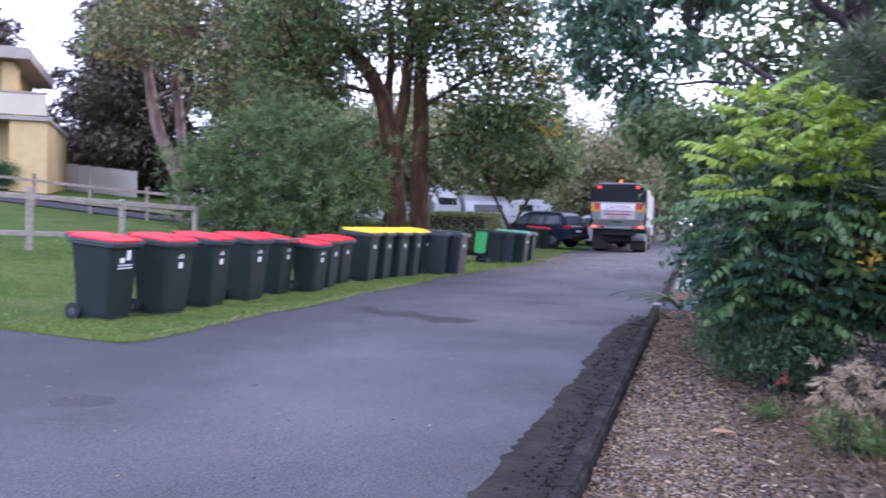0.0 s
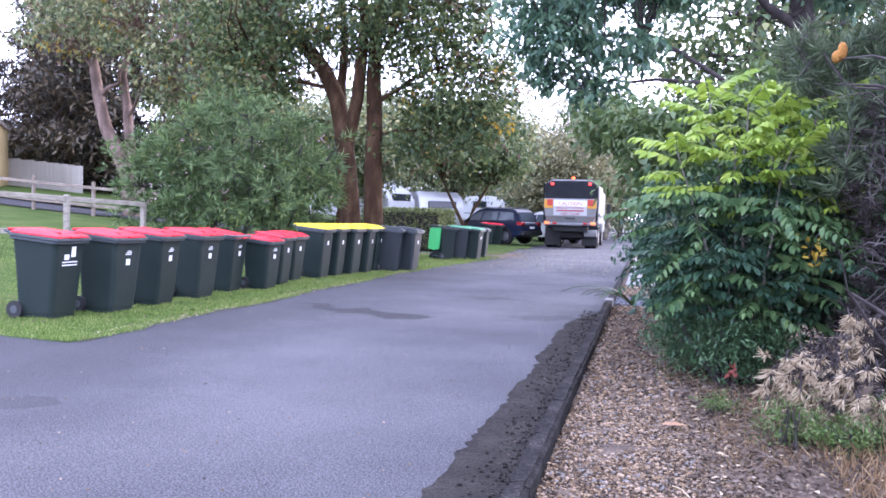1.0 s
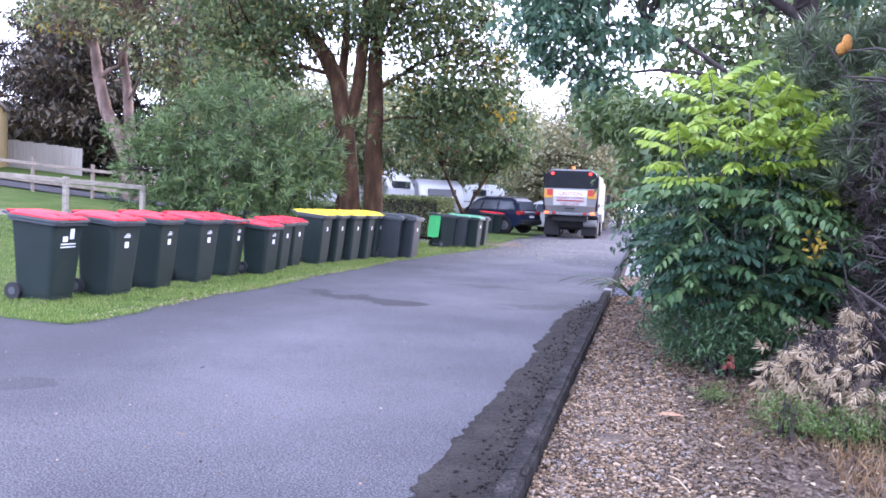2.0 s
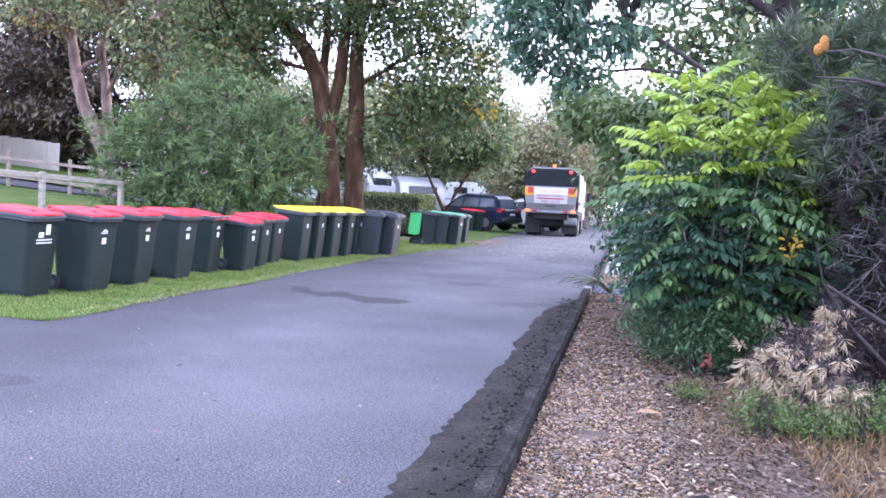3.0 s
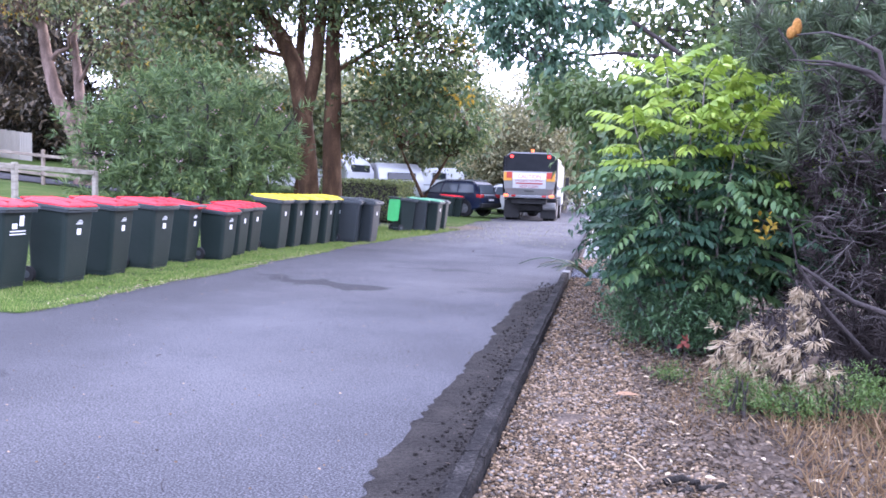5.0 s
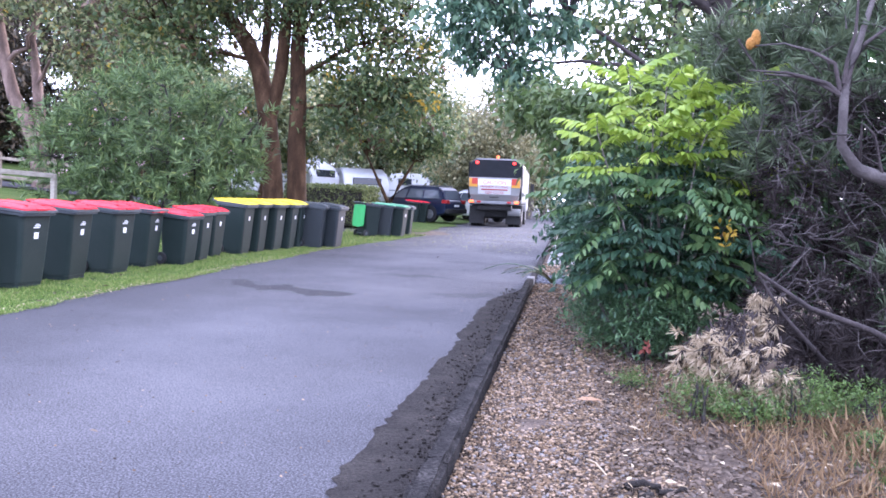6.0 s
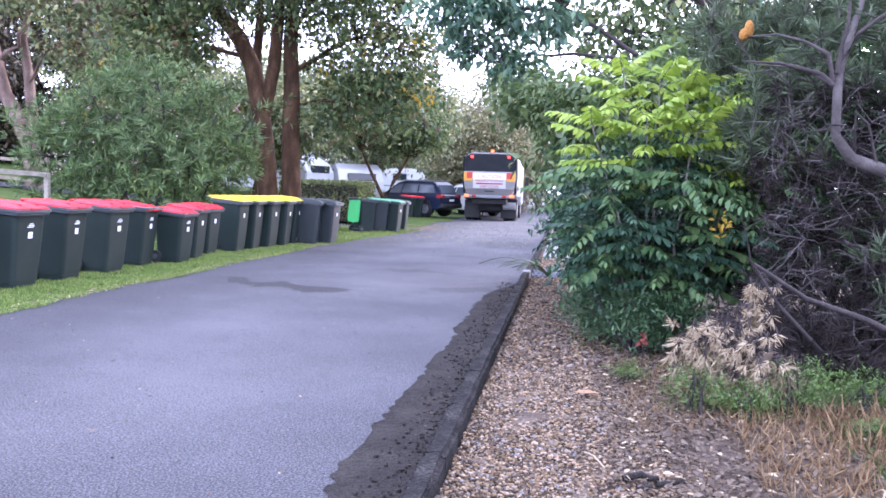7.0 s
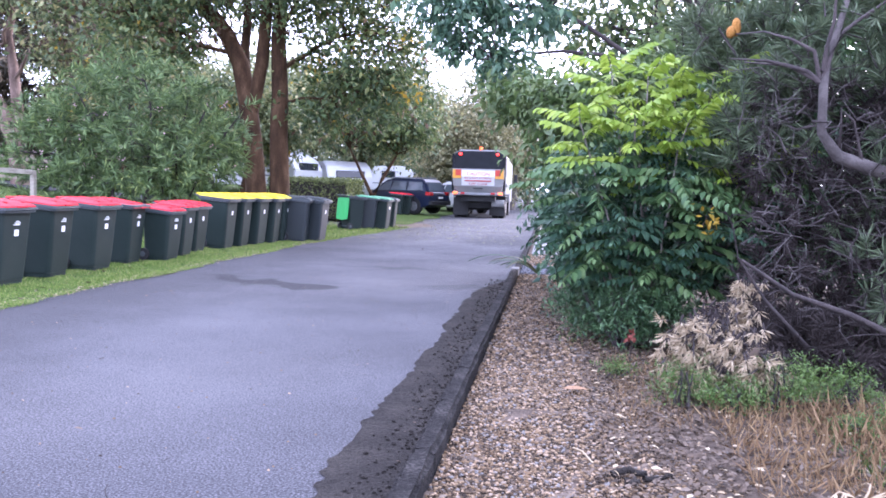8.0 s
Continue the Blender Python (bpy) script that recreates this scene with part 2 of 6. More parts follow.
    leaf_mid=leafmat("mid_green_leaf", [(0.0369, 0.06408, 0.0204), (0.0738, 0.1166, 0.03485), (0.1242, 0.1634, 0.05525)], 0.3, rough=0.45),
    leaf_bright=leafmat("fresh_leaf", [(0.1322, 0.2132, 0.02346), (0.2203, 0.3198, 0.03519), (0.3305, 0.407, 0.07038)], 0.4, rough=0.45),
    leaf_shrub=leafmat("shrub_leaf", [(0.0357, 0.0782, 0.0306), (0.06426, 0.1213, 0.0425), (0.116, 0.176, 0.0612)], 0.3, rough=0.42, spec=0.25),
    # darker copy of the shrub green; on the feather shrub it holds the shade
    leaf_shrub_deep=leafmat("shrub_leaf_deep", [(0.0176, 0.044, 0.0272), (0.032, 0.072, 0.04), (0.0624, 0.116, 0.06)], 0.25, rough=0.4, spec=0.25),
    leaf_conifer=leafmat("dark_conifer_leaf", [(0.0291, 0.0291, 0.02182), (0.06401, 0.05529, 0.03637), (0.1673, 0.1192, 0.06546)], 0.1),
    leaf_banksia=leafmat("banksia_leaf", [(0.04518, 0.0706, 0.03576), (0.09038, 0.1238, 0.0646), (0.1578, 0.1988, 0.1079)], 0.2),
    leaf_dead=leafmat("dead_leaf", [(0.2244, 0.1636, 0.0935), (0.3553, 0.2805, 0.1776), (0.4862, 0.4114, 0.2898)], 0.25, rough=0.8),
    # brown needles with the shade inside the banksia put into the colour
    leaf_brown_shaded=leafmat("shaded_brown_needle", [(0.01368, 0.01003, 0.00912), (0.02736, 0.02006, 0.01824), (0.0456, 0.0342, 0.0301)], 0.1, rough=0.9),
    leaf_yellow=leafmat("yellow_leaf", [(0.34, 0.2125, 0.0255), (0.4675, 0.34, 0.0425)], 0.35),
    leaf_hedge=leafmat("hedge_leaf", [(0.06125, 0.08125, 0.03), (0.1212, 0.1425, 0.05125), (0.2637, 0.305, 0.08125)], 0.2),
    leaf_far=leafmat("far_leaf", [(0.061, 0.088, 0.061), (0.105, 0.140, 0.088), (0.176, 0.194, 0.114)], 0.25),
    leaf_pale=leafmat("pale_autumn_leaf", [(0.1, 0.105, 0.055), (0.18, 0.18, 0.09), (0.29, 0.245, 0.12)], 0.3),
    leaf_rust=leafmat("rusty_leaf", [(0.05, 0.03, 0.018), (0.1, 0.06, 0.035), (0.16, 0.1, 0.05)], 0.25),
    leaf_tan=leafmat("tan_leaf", [(0.24, 0.136, 0.072), (0.304, 0.184, 0.104)], 0.15, rough=0.8),
    leaf_red=leafmat("rusty_red_leaf", [(0.14, 0.035, 0.025), (0.21, 0.065, 0.045)], 0.25, rough=0.7),
    petal=leafmat("pink_petal", [(0.51, 0.2975, 0.34), (0.68, 0.51, 0.527)], 0.3),
    cone=mat("orange_flower_cone", [(0.222, 0.0888, 0.0148), (0.37, 0.1776, 0.0296)], scale=30, rough=0.9, bump=1, bump_scale=60),
    weed=leafmat("weed_leaf", [(0.03856, 0.07108, 0.01756), (0.07211, 0.1239, 0.02666), (0.1256, 0.1809, 0.04422)], 0.3),
    straw=leafmat("dry_straw", [(0.1366, 0.08198, 0.04099), (0.2305, 0.1476, 0.07515), (0.3246, 0.2296, 0.1161)], 0.2, rough=0.9),
    litter=leafmat("leaf_litter", [(0.02991, 0.02094, 0.01496), (0.05983, 0.04238, 0.02891), (0.09971, 0.07229, 0.04986), (0.1596, 0.1296, 0.09971)], 0.1, rough=0.9),
)


# ---- mesh helpers ----
def mesh_of(bm, name, material):
    me = bpy.data.meshes.new(name)
    bm.to_mesh(me)
    bm.free()
    me.materials.append(material)
    return me


def part(name, bm, material, parent, label="", smooth=False):
    ob = new(name, mesh_of(bm, name, material))
    ob.parent = parent
    if label:
        tagged(ob, label)
    if smooth:
        ob.data.polygons.foreach_set("use_smooth", [True] * len(ob.data.polygons))
    return ob


def thing(name, at, label, category, group="", kind="", turn=0):
    ob = new(name)
    ob.empty_display_size = 0.2
    ob.matrix_basis = pose(*at, 0, 0, turn)
    return tagged(ob, label, category, group, kind)


def arrays(name, verts, faces, material, parent=None, smooth=False):
    """A mesh from numpy arrays; faces is (n, k) of one size."""
    me = bpy.data.meshes.new(name)
    n, k = faces.shape
    me.vertices.add(len(verts))
    me.vertices.foreach_set("co", np.ascontiguousarray(verts, dtype=np.float32).ravel())
    me.loops.add(n * k)
    me.loops.foreach_set("vertex_index", np.ascontiguousarray(faces, dtype=np.int32).ravel())
    me.polygons.add(n)
    me.polygons.foreach_set("loop_start", np.arange(n, dtype=np.int32) * k)
    me.polygons.foreach_set("loop_total", np.full(n, k, dtype=np.int32))
    if smooth:
        me.polygons.foreach_set("use_smooth", np.ones(n, dtype=bool))
    me.update(calc_edges=True)
    me.materials.append(material)
    ob = new(name, me)
    ob.parent = parent
    return ob


def box(bm, x0, x1, y0, y1, z0, z1, bevel=0.0, seg=2):
    r = bmesh.ops.create_cube(bm, size=1, matrix=Matrix.Translation(((x0 + x1) / 2, (y0 + y1) / 2, (z0 + z1) / 2)) @ Matrix.Diagonal((x1 - x0, y1 - y0, z1 - z0, 1)))
    if bevel:
        edges = {e for v in r["verts"] for e in v.link_edges}
        bmesh.ops.bevel(bm, geom=list(edges), offset=bevel, segments=seg, affect="EDGES", profile=0.5)
    return bm


def boxed(*a, **k):
    return box(bmesh.new(), *a, **k)


def cyl(bm, a, b, r0, r1=None, n=16):
    a, b = Vector(a), Vector(b)
    d = b - a
    m = Matrix.Translation((a + b) / 2) @ d.to_track_quat("Z", "Y").to_matrix().to_4x4()
    bmesh.ops.create_cone(bm, cap_ends=True, segments=n, radius1=r0, radius2=r0 if r1 is None else r1, depth=d.length, matrix=m)
    return bm


def loft(bm, rings, close=True):
    """Skins a list of closed rings of equal length, with end caps."""
    vs = [[bm.verts.new(p) for p in ring] for ring in rings]
    n = len(vs[0])
    for a, b in zip(vs, vs[1:]):
        for i in range(n):
            bm.faces.new((a[i], a[(i + 1) % n], b[(i + 1) % n], b[i]))
    if close:
        bm.faces.new(list(reversed(vs[0])))
        bm.faces.new(vs[-1])
    return bm


def round_rect(cx, cy, wx, wy, r, z, seg=4):
    pts = []
    for sx, sy, a0 in ((1, 1, 0), (-1, 1, 90), (-1, -1, 180), (1, -1, 270)):
        for i in range(seg + 1):
            a = radians(a0 + 90 * i / seg)
            pts.append((cx + sx * (wx / 2 - r) + r * math.cos(a), cy + sy * (wy / 2 - r) + r * math.sin(a), z))
    return pts


def tubes(name, paths, material, parent, sides=7):
    """Tapered limbs: each path is a list of (point, radius)."""
    V, F = [], []
    base = 0
    ang = np.arange(sides) * 2 * np.pi / sides
    for path in paths:
        P = np.array([p for p, _ in path], float)
        R = np.array([r for _, r in path], float)
        T = np.gradient(P, axis=0)
        T /= np.linalg.norm(T, axis=1)[:, None] + 1e-9
        ref = np.where(np.abs(T[:, 2:3]) > 0.9, np.array([[1.0, 0, 0]]), np.array([[0, 0, 1.0]]))
        A = np.cross(T, ref)
        A /= np.linalg.norm(A, axis=1)[:, None] + 1e-9
        B = np.cross(T, A)
        ring = P[:, None] + R[:, None, None] * (np.cos(ang)[None, :, None] * A[:, None] + np.sin(ang)[None, :, None] * B[:, None])
        V.append(ring.reshape(-1, 3))
        k = len(P)
        i = np.arange(k - 1)[:, None] * sides + np.arange(sides)[None]
        j = np.arange(k - 1)[:, None] * sides + (np.arange(sides)[None] + 1) % sides
        F.append(np.stack([i, j, j + sides, i + sides], -1).reshape(-1, 4) + base)
        base += k * sides
    return arrays(name, np.concatenate(V), np.concatenate(F), material, parent, True)


def bend(rng, a, b, r0, r1, n=7, wob=0.12, sag=0.0):
    """A crooked limb from a to b."""
    a, b = np.array(a, float), np.array(b, float)
    L = np.linalg.norm(b - a)
    out = []
    off = np.zeros(3)
    for i in range(n):
        s = i / (n - 1)
        if 0 < i < n - 1:
            off = off * 0.6 + rng.normal(0, wob * L / n, 3)
        p = a + (b - a) * s + off * min(1, 4 * s * (1 - s) + 0.2) + np.array([0, 0, -sag * L * 4 * s * (1 - s)])
        out.append((p, r0 + (r1 - r0) * s))
    return out


def unit(v):
    return v / (np.linalg.norm(v, axis=-1, keepdims=True) + 1e-9)


def leaves(name, C, A, N, length, width, material, parent=None, fold=0.18):
    """Pointed leaves, folded along the midrib: at C, along A, facing N."""
    A = unit(A)
    S = unit(np.cross(A, N))
    N = np.cross(S, A)
    length, width = np.broadcast_to(length, len(C))[:, None], np.broadcast_to(width, len(C))[:, None]
    mid = C + A * length * 0.45
    v0, v2 = C, C + A * length - N * length * 0.12
    v1 = mid + S * width / 2 + N * width * fold
    v3 = mid - S * width / 2 + N * width * fold
    V = np.stack([v0, v1, v2, v3], 1).reshape(-1, 3)
    i = np.arange(len(C))[:, None] * 4
    F = np.concatenate([i + np.array([[0, 2, 1]]), i + np.array([[0, 3, 2]])], 0)
    return arrays(name, V, F, material, parent)


def clumps_in(rng, blobs, count):
    """Clump centres in the outer part of a set of ellipsoids (x, y, z, rx, ry, rz)."""
    B = np.array(blobs, float)
    w = B[:, 3] * B[:, 4] * B[:, 5]
    w = w ** 0.8
    k = rng.choice(len(B), count, p=w / w.sum())
    d = unit(rng.normal(size=(count, 3)))
    r = 0.35 + 0.65 * rng.random(count) ** 0.5
    return B[k, :3] + d * r[:, None] * B[k, 3:] * (1 + 0.12 * rng.normal(size=(count, 1))), d


def crown(name, rng, blobs, count, per, spread, length, width, material, parent=None, droop=0.3, floor=None, flat=0.7):
    """A crown of many small leaves in loose clumps, with gaps between the clumps."""
    C, D = clumps_in(rng, blobs, count)
    n = rng.poisson(per, count)
    idx = np.repeat(np.arange(count), n)
    size = spread * (0.6 + 0.8 * rng.random(count))
    P = C[idx] + rng.normal(size=(len(idx), 3)) * size[idx, None] * np.array([1, 1, flat])
    if floor is not None:
        P = P[P[:, 2] > floor + 0.1 * rng.random(len(P))]
        idx = idx[:len(P)]
    A = unit(rng.normal(size=P.shape) + 0.5 * D[idx]) + np.array([0, 0, -droop])
    N = rng.normal(size=P.shape) * 0.6 + np.array([0, 0, 1.0])
    s = 0.6 + 0.8 * rng.random(len(P))
    ob = leaves(name, P, A, N, length * s, width * s, material, parent)
    ob["kind"] = "stuff"
    return ob


# ---- terrain ----
LAWN_X = [-400, -60, -40, -27, -20, -13.5, -11.7, -10.9, -8.5, -7.0, -6.2, -5.4, 400]
LAWN_Z = [6.0, 3.6, 2.7, 1.75, 1.15, 0.72, 0.58, 0.44, 0.14, 0.03, 0.015, 0.0, 0.0]


def ground_z(x, y):
    z = np.interp(x, LAWN_X, LAWN_Z)
    fade = np.clip((np.asarray(y, float) - 3.0) / 5.0, 0.35, 1)
    return z * fade


def sheet(name, xs, ys, dz, material, label, category, edge=None, kind="structure", rough=0.0):
    """Ground sheet on the terrain over a grid; edge(x_index_fraction, y) may shift the columns."""
    rng = np.random.default_rng(len(name))
    X, Y = np.meshgrid(xs, ys)
    if edge is not None:
        X, Y = edge(X, Y)
    Z = ground_z(X, Y) + dz + rough * rng.normal(size=X.shape)
    V = np.stack([X, Y, Z], -1).reshape(-1, 3)
    ny, nx = X.shape
    i = (np.arange(ny - 1)[:, None] * nx + np.arange(nx - 1)[None]).reshape(-1, 1)
    ob = arrays(name, V, i + np.array([[0, 1, nx + 1, nx]]), material, None, True)
    return tagged(ob, label, category, kind=kind)


def wob(y, seed, amp, f=1.0):
    return amp * (np.sin(y * 1.7 * f + seed) * 0.5 + np.sin(y * 4.1 * f + 2 * seed) * 0.3 + np.sin(y * 9.3 * f + 3 * seed) * 0.2)


spread_x = np.concatenate([np.linspace(-900, -70, 12), np.linspace(-60, -5, 56), np.linspace(-4, 60, 30), np.linspace(80, 900, 12)])
spread_y = np.concatenate([np.linspace(-900, -30, 10), np.linspace(-20, 90, 56), np.linspace(110, 1500, 14)])
sheet("ground", spread_x, spread_y, -0.06, M["earth"], "dull green and brown earth reaching to the horizon", "ground")
road = sheet("road", np.linspace(-6.2, -0.6, 24), np.linspace(-12, 130, 300), -0.012, M["asphalt"],
             "grey purple worn asphalt lane with faint cracks", "road")
sheet("driveway_mouth", np.linspace(-30, -6.2, 70), np.linspace(-12, 7.9, 60), -0.012, M["asphalt"], "grey asphalt driveway joining the lane", "road")
sheet("parking_apron", np.linspace(-12, -6.2, 20), np.linspace(25.4, 29.0, 12), -0.02, M["asphalt"], "worn asphalt apron beside the lane", "road")


def lawn_edge(X, Y):
    """Ragged road side edge of the lawn; its near corner is rounded off."""
    x0 = -5.5 + wob(Y, 1.0, 0.07) + np.clip((Y - 18) / 8, 0, 1) * 0.75
    s = (X - xs_lawn[0]) / (xs_lawn[-1] - xs_lawn[0])
    Xn = xs_lawn[0] + s * (x0 - xs_lawn[0])
    near = 6.88 + 0.03 * (-Xn - 5.5) + wob(Xn, 2.0, 0.06)
    t = (Y - 7.0) / (26.0 - 7.0)
    return Xn, near + t * (26.0 + wob(Xn, 4.0, 0.2) - near)


xs_lawn = np.concatenate([np.linspace(-70, -14, 24), np.linspace(-13.5, -5.5, 44)])
sheet("lawn", xs_lawn, np.linspace(7.0, 26.0, 110), -0.009, M["turf"], "mown green lawn with thin worn patches beside the lane", "lawn", lawn_edge, rough=0.002)
sheet("far_lawn", np.linspace(-70, -5.2, 50), np.linspace(28.5, 100, 60), 0.01, M["turf"], "shaded green grass round the parked vehicles", "lawn",
      lambda X, Y: (X + (X > -8) * wob(Y, 3, 0.3), Y), rough=0.006)
sheet("gravel_bed", np.linspace(-0.505, 9, 60), np.linspace(-6, 30, 200), -0.015, M["soil"], "brown soil bed under gravel and leaf litter", "garden bed", rough=0.012)


def silt_left(Y):
    """Outer edge of the silt: nearly straight with small tongues, running out towards the far end."""
    run = np.clip((Y - 10.3) / 1.6, 0, 1)
    return -0.985 + wob(Y, 5.0, 0.035, 0.8) + wob(Y, 1.3, 0.022, 2.6) + 0.02 * np.sin(Y * 23 + 3 * np.sin(Y * 5.3)) * np.sin(Y * 3.1) + 0.34 * run * run


def silt_edge(X, Y):
    s = (X + 0.95) / 0.35
    left = silt_left(Y)
    return left + s * (-0.6 - left), Y


sheet("gutter_silt", np.linspace(-0.95, -0.6, 14), np.linspace(-6.0, 12.4, 820), -0.006, M["silt"], "dark damp silt and debris along the kerb", "gutter", silt_edge, rough=0.0015)


# ---- wheelie bins ----
def slope_top(bm, k, fall=0.095):
    """The top of a bin falls from the hinge at the back to the front lip."""
    for v in bm.verts:
        v.co.z -= fall * v.co.x * min(1.0, max(0.0, (v.co.z / k - 0.8) / 0.12))
    return bm


def wheelie_bin(at, lid, tall=1.06, turn=0.0, label="", group="bins along the lane", body="bin_body", open_lid=False, marks=1, tilt=0.0):
    """A two-wheeled bin; its front looks along +x."""
    k = tall / 1.06
    t = thing("wheelie_bin", at, label, "wheelie bin", group, turn=turn)
    w = 0.56 if tall > 1 else 0.5          # across (y)
    d = 0.61 if tall > 1 else 0.53          # front to back (x)
    bm = bmesh.new()
    rings = []
    for z, fx, fy, shift in ((0.0, 0.70, 0.80, -0.02), (0.055, 0.715, 0.81, -0.02), (0.06, 0.74, 0.835, -0.02), (0.30, 0.80, 0.87, -0.01),
                             (0.62, 0.87, 0.92, 0.0), (0.90, 0.94, 0.97, 0.0), (0.955, 0.95, 0.98, 0.0)):
        rings.append(round_rect(shift, 0, d * fx, w * fy, 0.055, z * k))
    loft(bm, rings)
    # moulded side recesses and the wheel arch rib at the back
    box(bm, -d * 0.40, -d * 0.34, -w * 0.30, w * 0.30, 0.10 * k, 0.85 * k, 0.012, 1)
    part("body", slope_top(bm, k), M[body], t, smooth=False)
    bm = bmesh.new()
    loft(bm, [round_rect(0, 0, d * 0.955, w * 0.985, 0.05, 0.905 * k), round_rect(0.012, 0, d * 1.06, w * 1.08, 0.055, 0.912 * k), round_rect(0.012, 0, d * 1.07, w * 1.09, 0.055, 0.94 * k),
              round_rect(0.012, 0, d * 1.04, w * 1.06, 0.055, 0.944 * k), round_rect(0.02, 0, d * 1.11, w * 1.12, 0.055, 0.95 * k), round_rect(0.02, 0, d * 1.11, w * 1.12, 0.055, 0.978 * k), round_rect(0.02, 0, d * 1.05, w * 1.05, 0.05, 0.981 * k)])
    part("rim", slope_top(bm, k), M["bin_rim"], t, "dark grey moulded rim")
    bm = bmesh.new()
    loft(bm, [round_rect(0.02, 0, d * 1.06, w * 1.06, 0.055, 0.006), round_rect(0.02, 0, d * 1.07, w * 1.07, 0.06, 0.012), round_rect(0.02, 0, d * 1.06, w * 1.06, 0.06, 0.022),
              round_rect(0.015, 0, d * 0.98, w * 0.97, 0.06, 0.036), round_rect(-0.01, 0, d * 0.78, w * 0.78, 0.06, 0.058), round_rect(-0.02, 0, d * 0.4, w * 0.4, 0.05, 0.066)])
    box(bm, -d * 0.42, d * 0.44, -w * 0.30, -w * 0.24, 0.05, 0.066, 0.006, 1)
    box(bm, -d * 0.42, d * 0.44, w * 0.24, w * 0.30, 0.05, 0.066, 0.006, 1)
    box(bm, d * 0.50, d * 0.60, -0.09, 0.09, 0.005, 0.03, 0.006, 1)
    cyl(bm, (-d * 0.60, -w * 0.40, 0.035), (-d * 0.60, w * 0.40, 0.035), 0.013, n=8)
    for q in (-1, 1):
        cyl(bm, (-d * 0.50, q * w * 0.36, 0.03), (-d * 0.60, q * w * 0.38, 0.035), 0.012, n=6)
    hinge = Vector((-d * 0.53, 0, 0.974 * k))
    for v in bm.verts:
        v.co.x += d * 0.53
    turn_lid = Matrix.Rotation(radians(-264 if open_lid else -tilt), 4, "Y")
    bmesh.ops.transform(bm, matrix=Matrix.Translation(hinge) @ turn_lid, verts=bm.verts)
    part("lid", bm if open_lid else slope_top(bm, k), M[lid], t, lid.replace("_", " "), smooth=False)
    bm = bmesh.new()
    z = 0.985 * k
    cyl(bm, (-d * 0.66, -w * 0.42, z), (-d * 0.66, w * 0.42, z), 0.016, n=10)
    for s in (-1, 1):
        cyl(bm, (-d * 0.5, s * w * 0.40, z - 0.02), (-d * 0.66, s * w * 0.42, z), 0.015, n=8)
    part("handle", slope_top(bm, k), M["bin_rim"], t)
    for s in (-1, 1):
        y = s * w * 0.46
        wheel = part("wheel", cyl(bmesh.new(), (-d * 0.40, y - 0.025, 0.1), (-d * 0.40, y + 0.025, 0.1), 0.1, n=20), M["rubber"], t, "black rubber wheel")
        part("hub", cyl(bmesh.new(), (-d * 0.40, y - 0.03, 0.1), (-d * 0.40, y + 0.03, 0.1), 0.045, n=12), M["bin_rim"], wheel)
    part("axle", cyl(bmesh.new(), (-d * 0.40, -w * 0.44, 0.1), (-d * 0.40, w * 0.44, 0.1), 0.012, n=8), M["bin_rim"], t)
    if marks:
        def plate(y0, y1, z0, z1, mm="white_mark"):
            b = boxed(-0.003, 0.003, y0, y1, z0, z1)
            bmesh.ops.transform(b, matrix=Matrix.Translation((d * 0.5 * 0.865 + 0.004, 0, 0.60 * k)) @ Matrix.Rotation(radians(5.6), 4, "Y"), verts=b.verts)
            part("marking", b, M[mm], t, "plain white marking")
        if marks == 1:
            plate(-0.035, 0.035, 0.0, 0.075)
            plate(-0.06, 0.05, 0.13, 0.14)
            plate(-0.04, 0.06, 0.15, 0.16)
            plate(-0.02, 0.04, 0.17, 0.178)
        elif marks == 2:
            plate(0.02, 0.09, 0.12, 0.24)
            plate(-0.10, -0.02, 0.09, 0.15)
            plate(-0.13, 0.13, 0.055, 0.067)
            plate(-0.13, 0.13, 0.02, 0.032)
        else:
            plate(-0.03, 0.03, 0.04, 0.12)
    return t


RED = "dark green wheelie bin with a red lid"
YEL = "dark green wheelie bin with a bright yellow lid on grass"
DRK = "plain dark blue grey wheelie bin with a dark lid"
GRN = "dark green wheelie bin with a green lid"


def off(x, y, w=0.46):
    return (x - w / 2, y + w / 2)


RED_BINS = [
    (-6.75, 8.11, "lid_red", 1.04, 2, "bin_body", 2, 0, RED + ", first in the row"),
    (-6.51, 8.92, "lid_red", 1.04, -2, "bin_body", 1, 0, RED),
    (-6.57, 9.95, "lid_red", 1.04, 3, "bin_body", 1, 0, RED),
    (-6.53, 10.98, "lid_red", 1.03, -3, "bin_body", 1, 0, RED),
    (-6.62, 12.05, "lid_red", 1.01, 4, "bin_body", 1, -4, RED + " hanging crooked"),
    (-6.3, 12.80, "lid_red", 0.9, -3, "bin_body", 1, 0, "small " + RED),
    (-6.47, 13.7, "lid_red", 0.94, 2, "bin_body", 3, 0, "small " + RED),
    (-6.60, 14.55, "lid_red", 0.94, -2, "bin_body", 3, 0, "small " + RED),
]
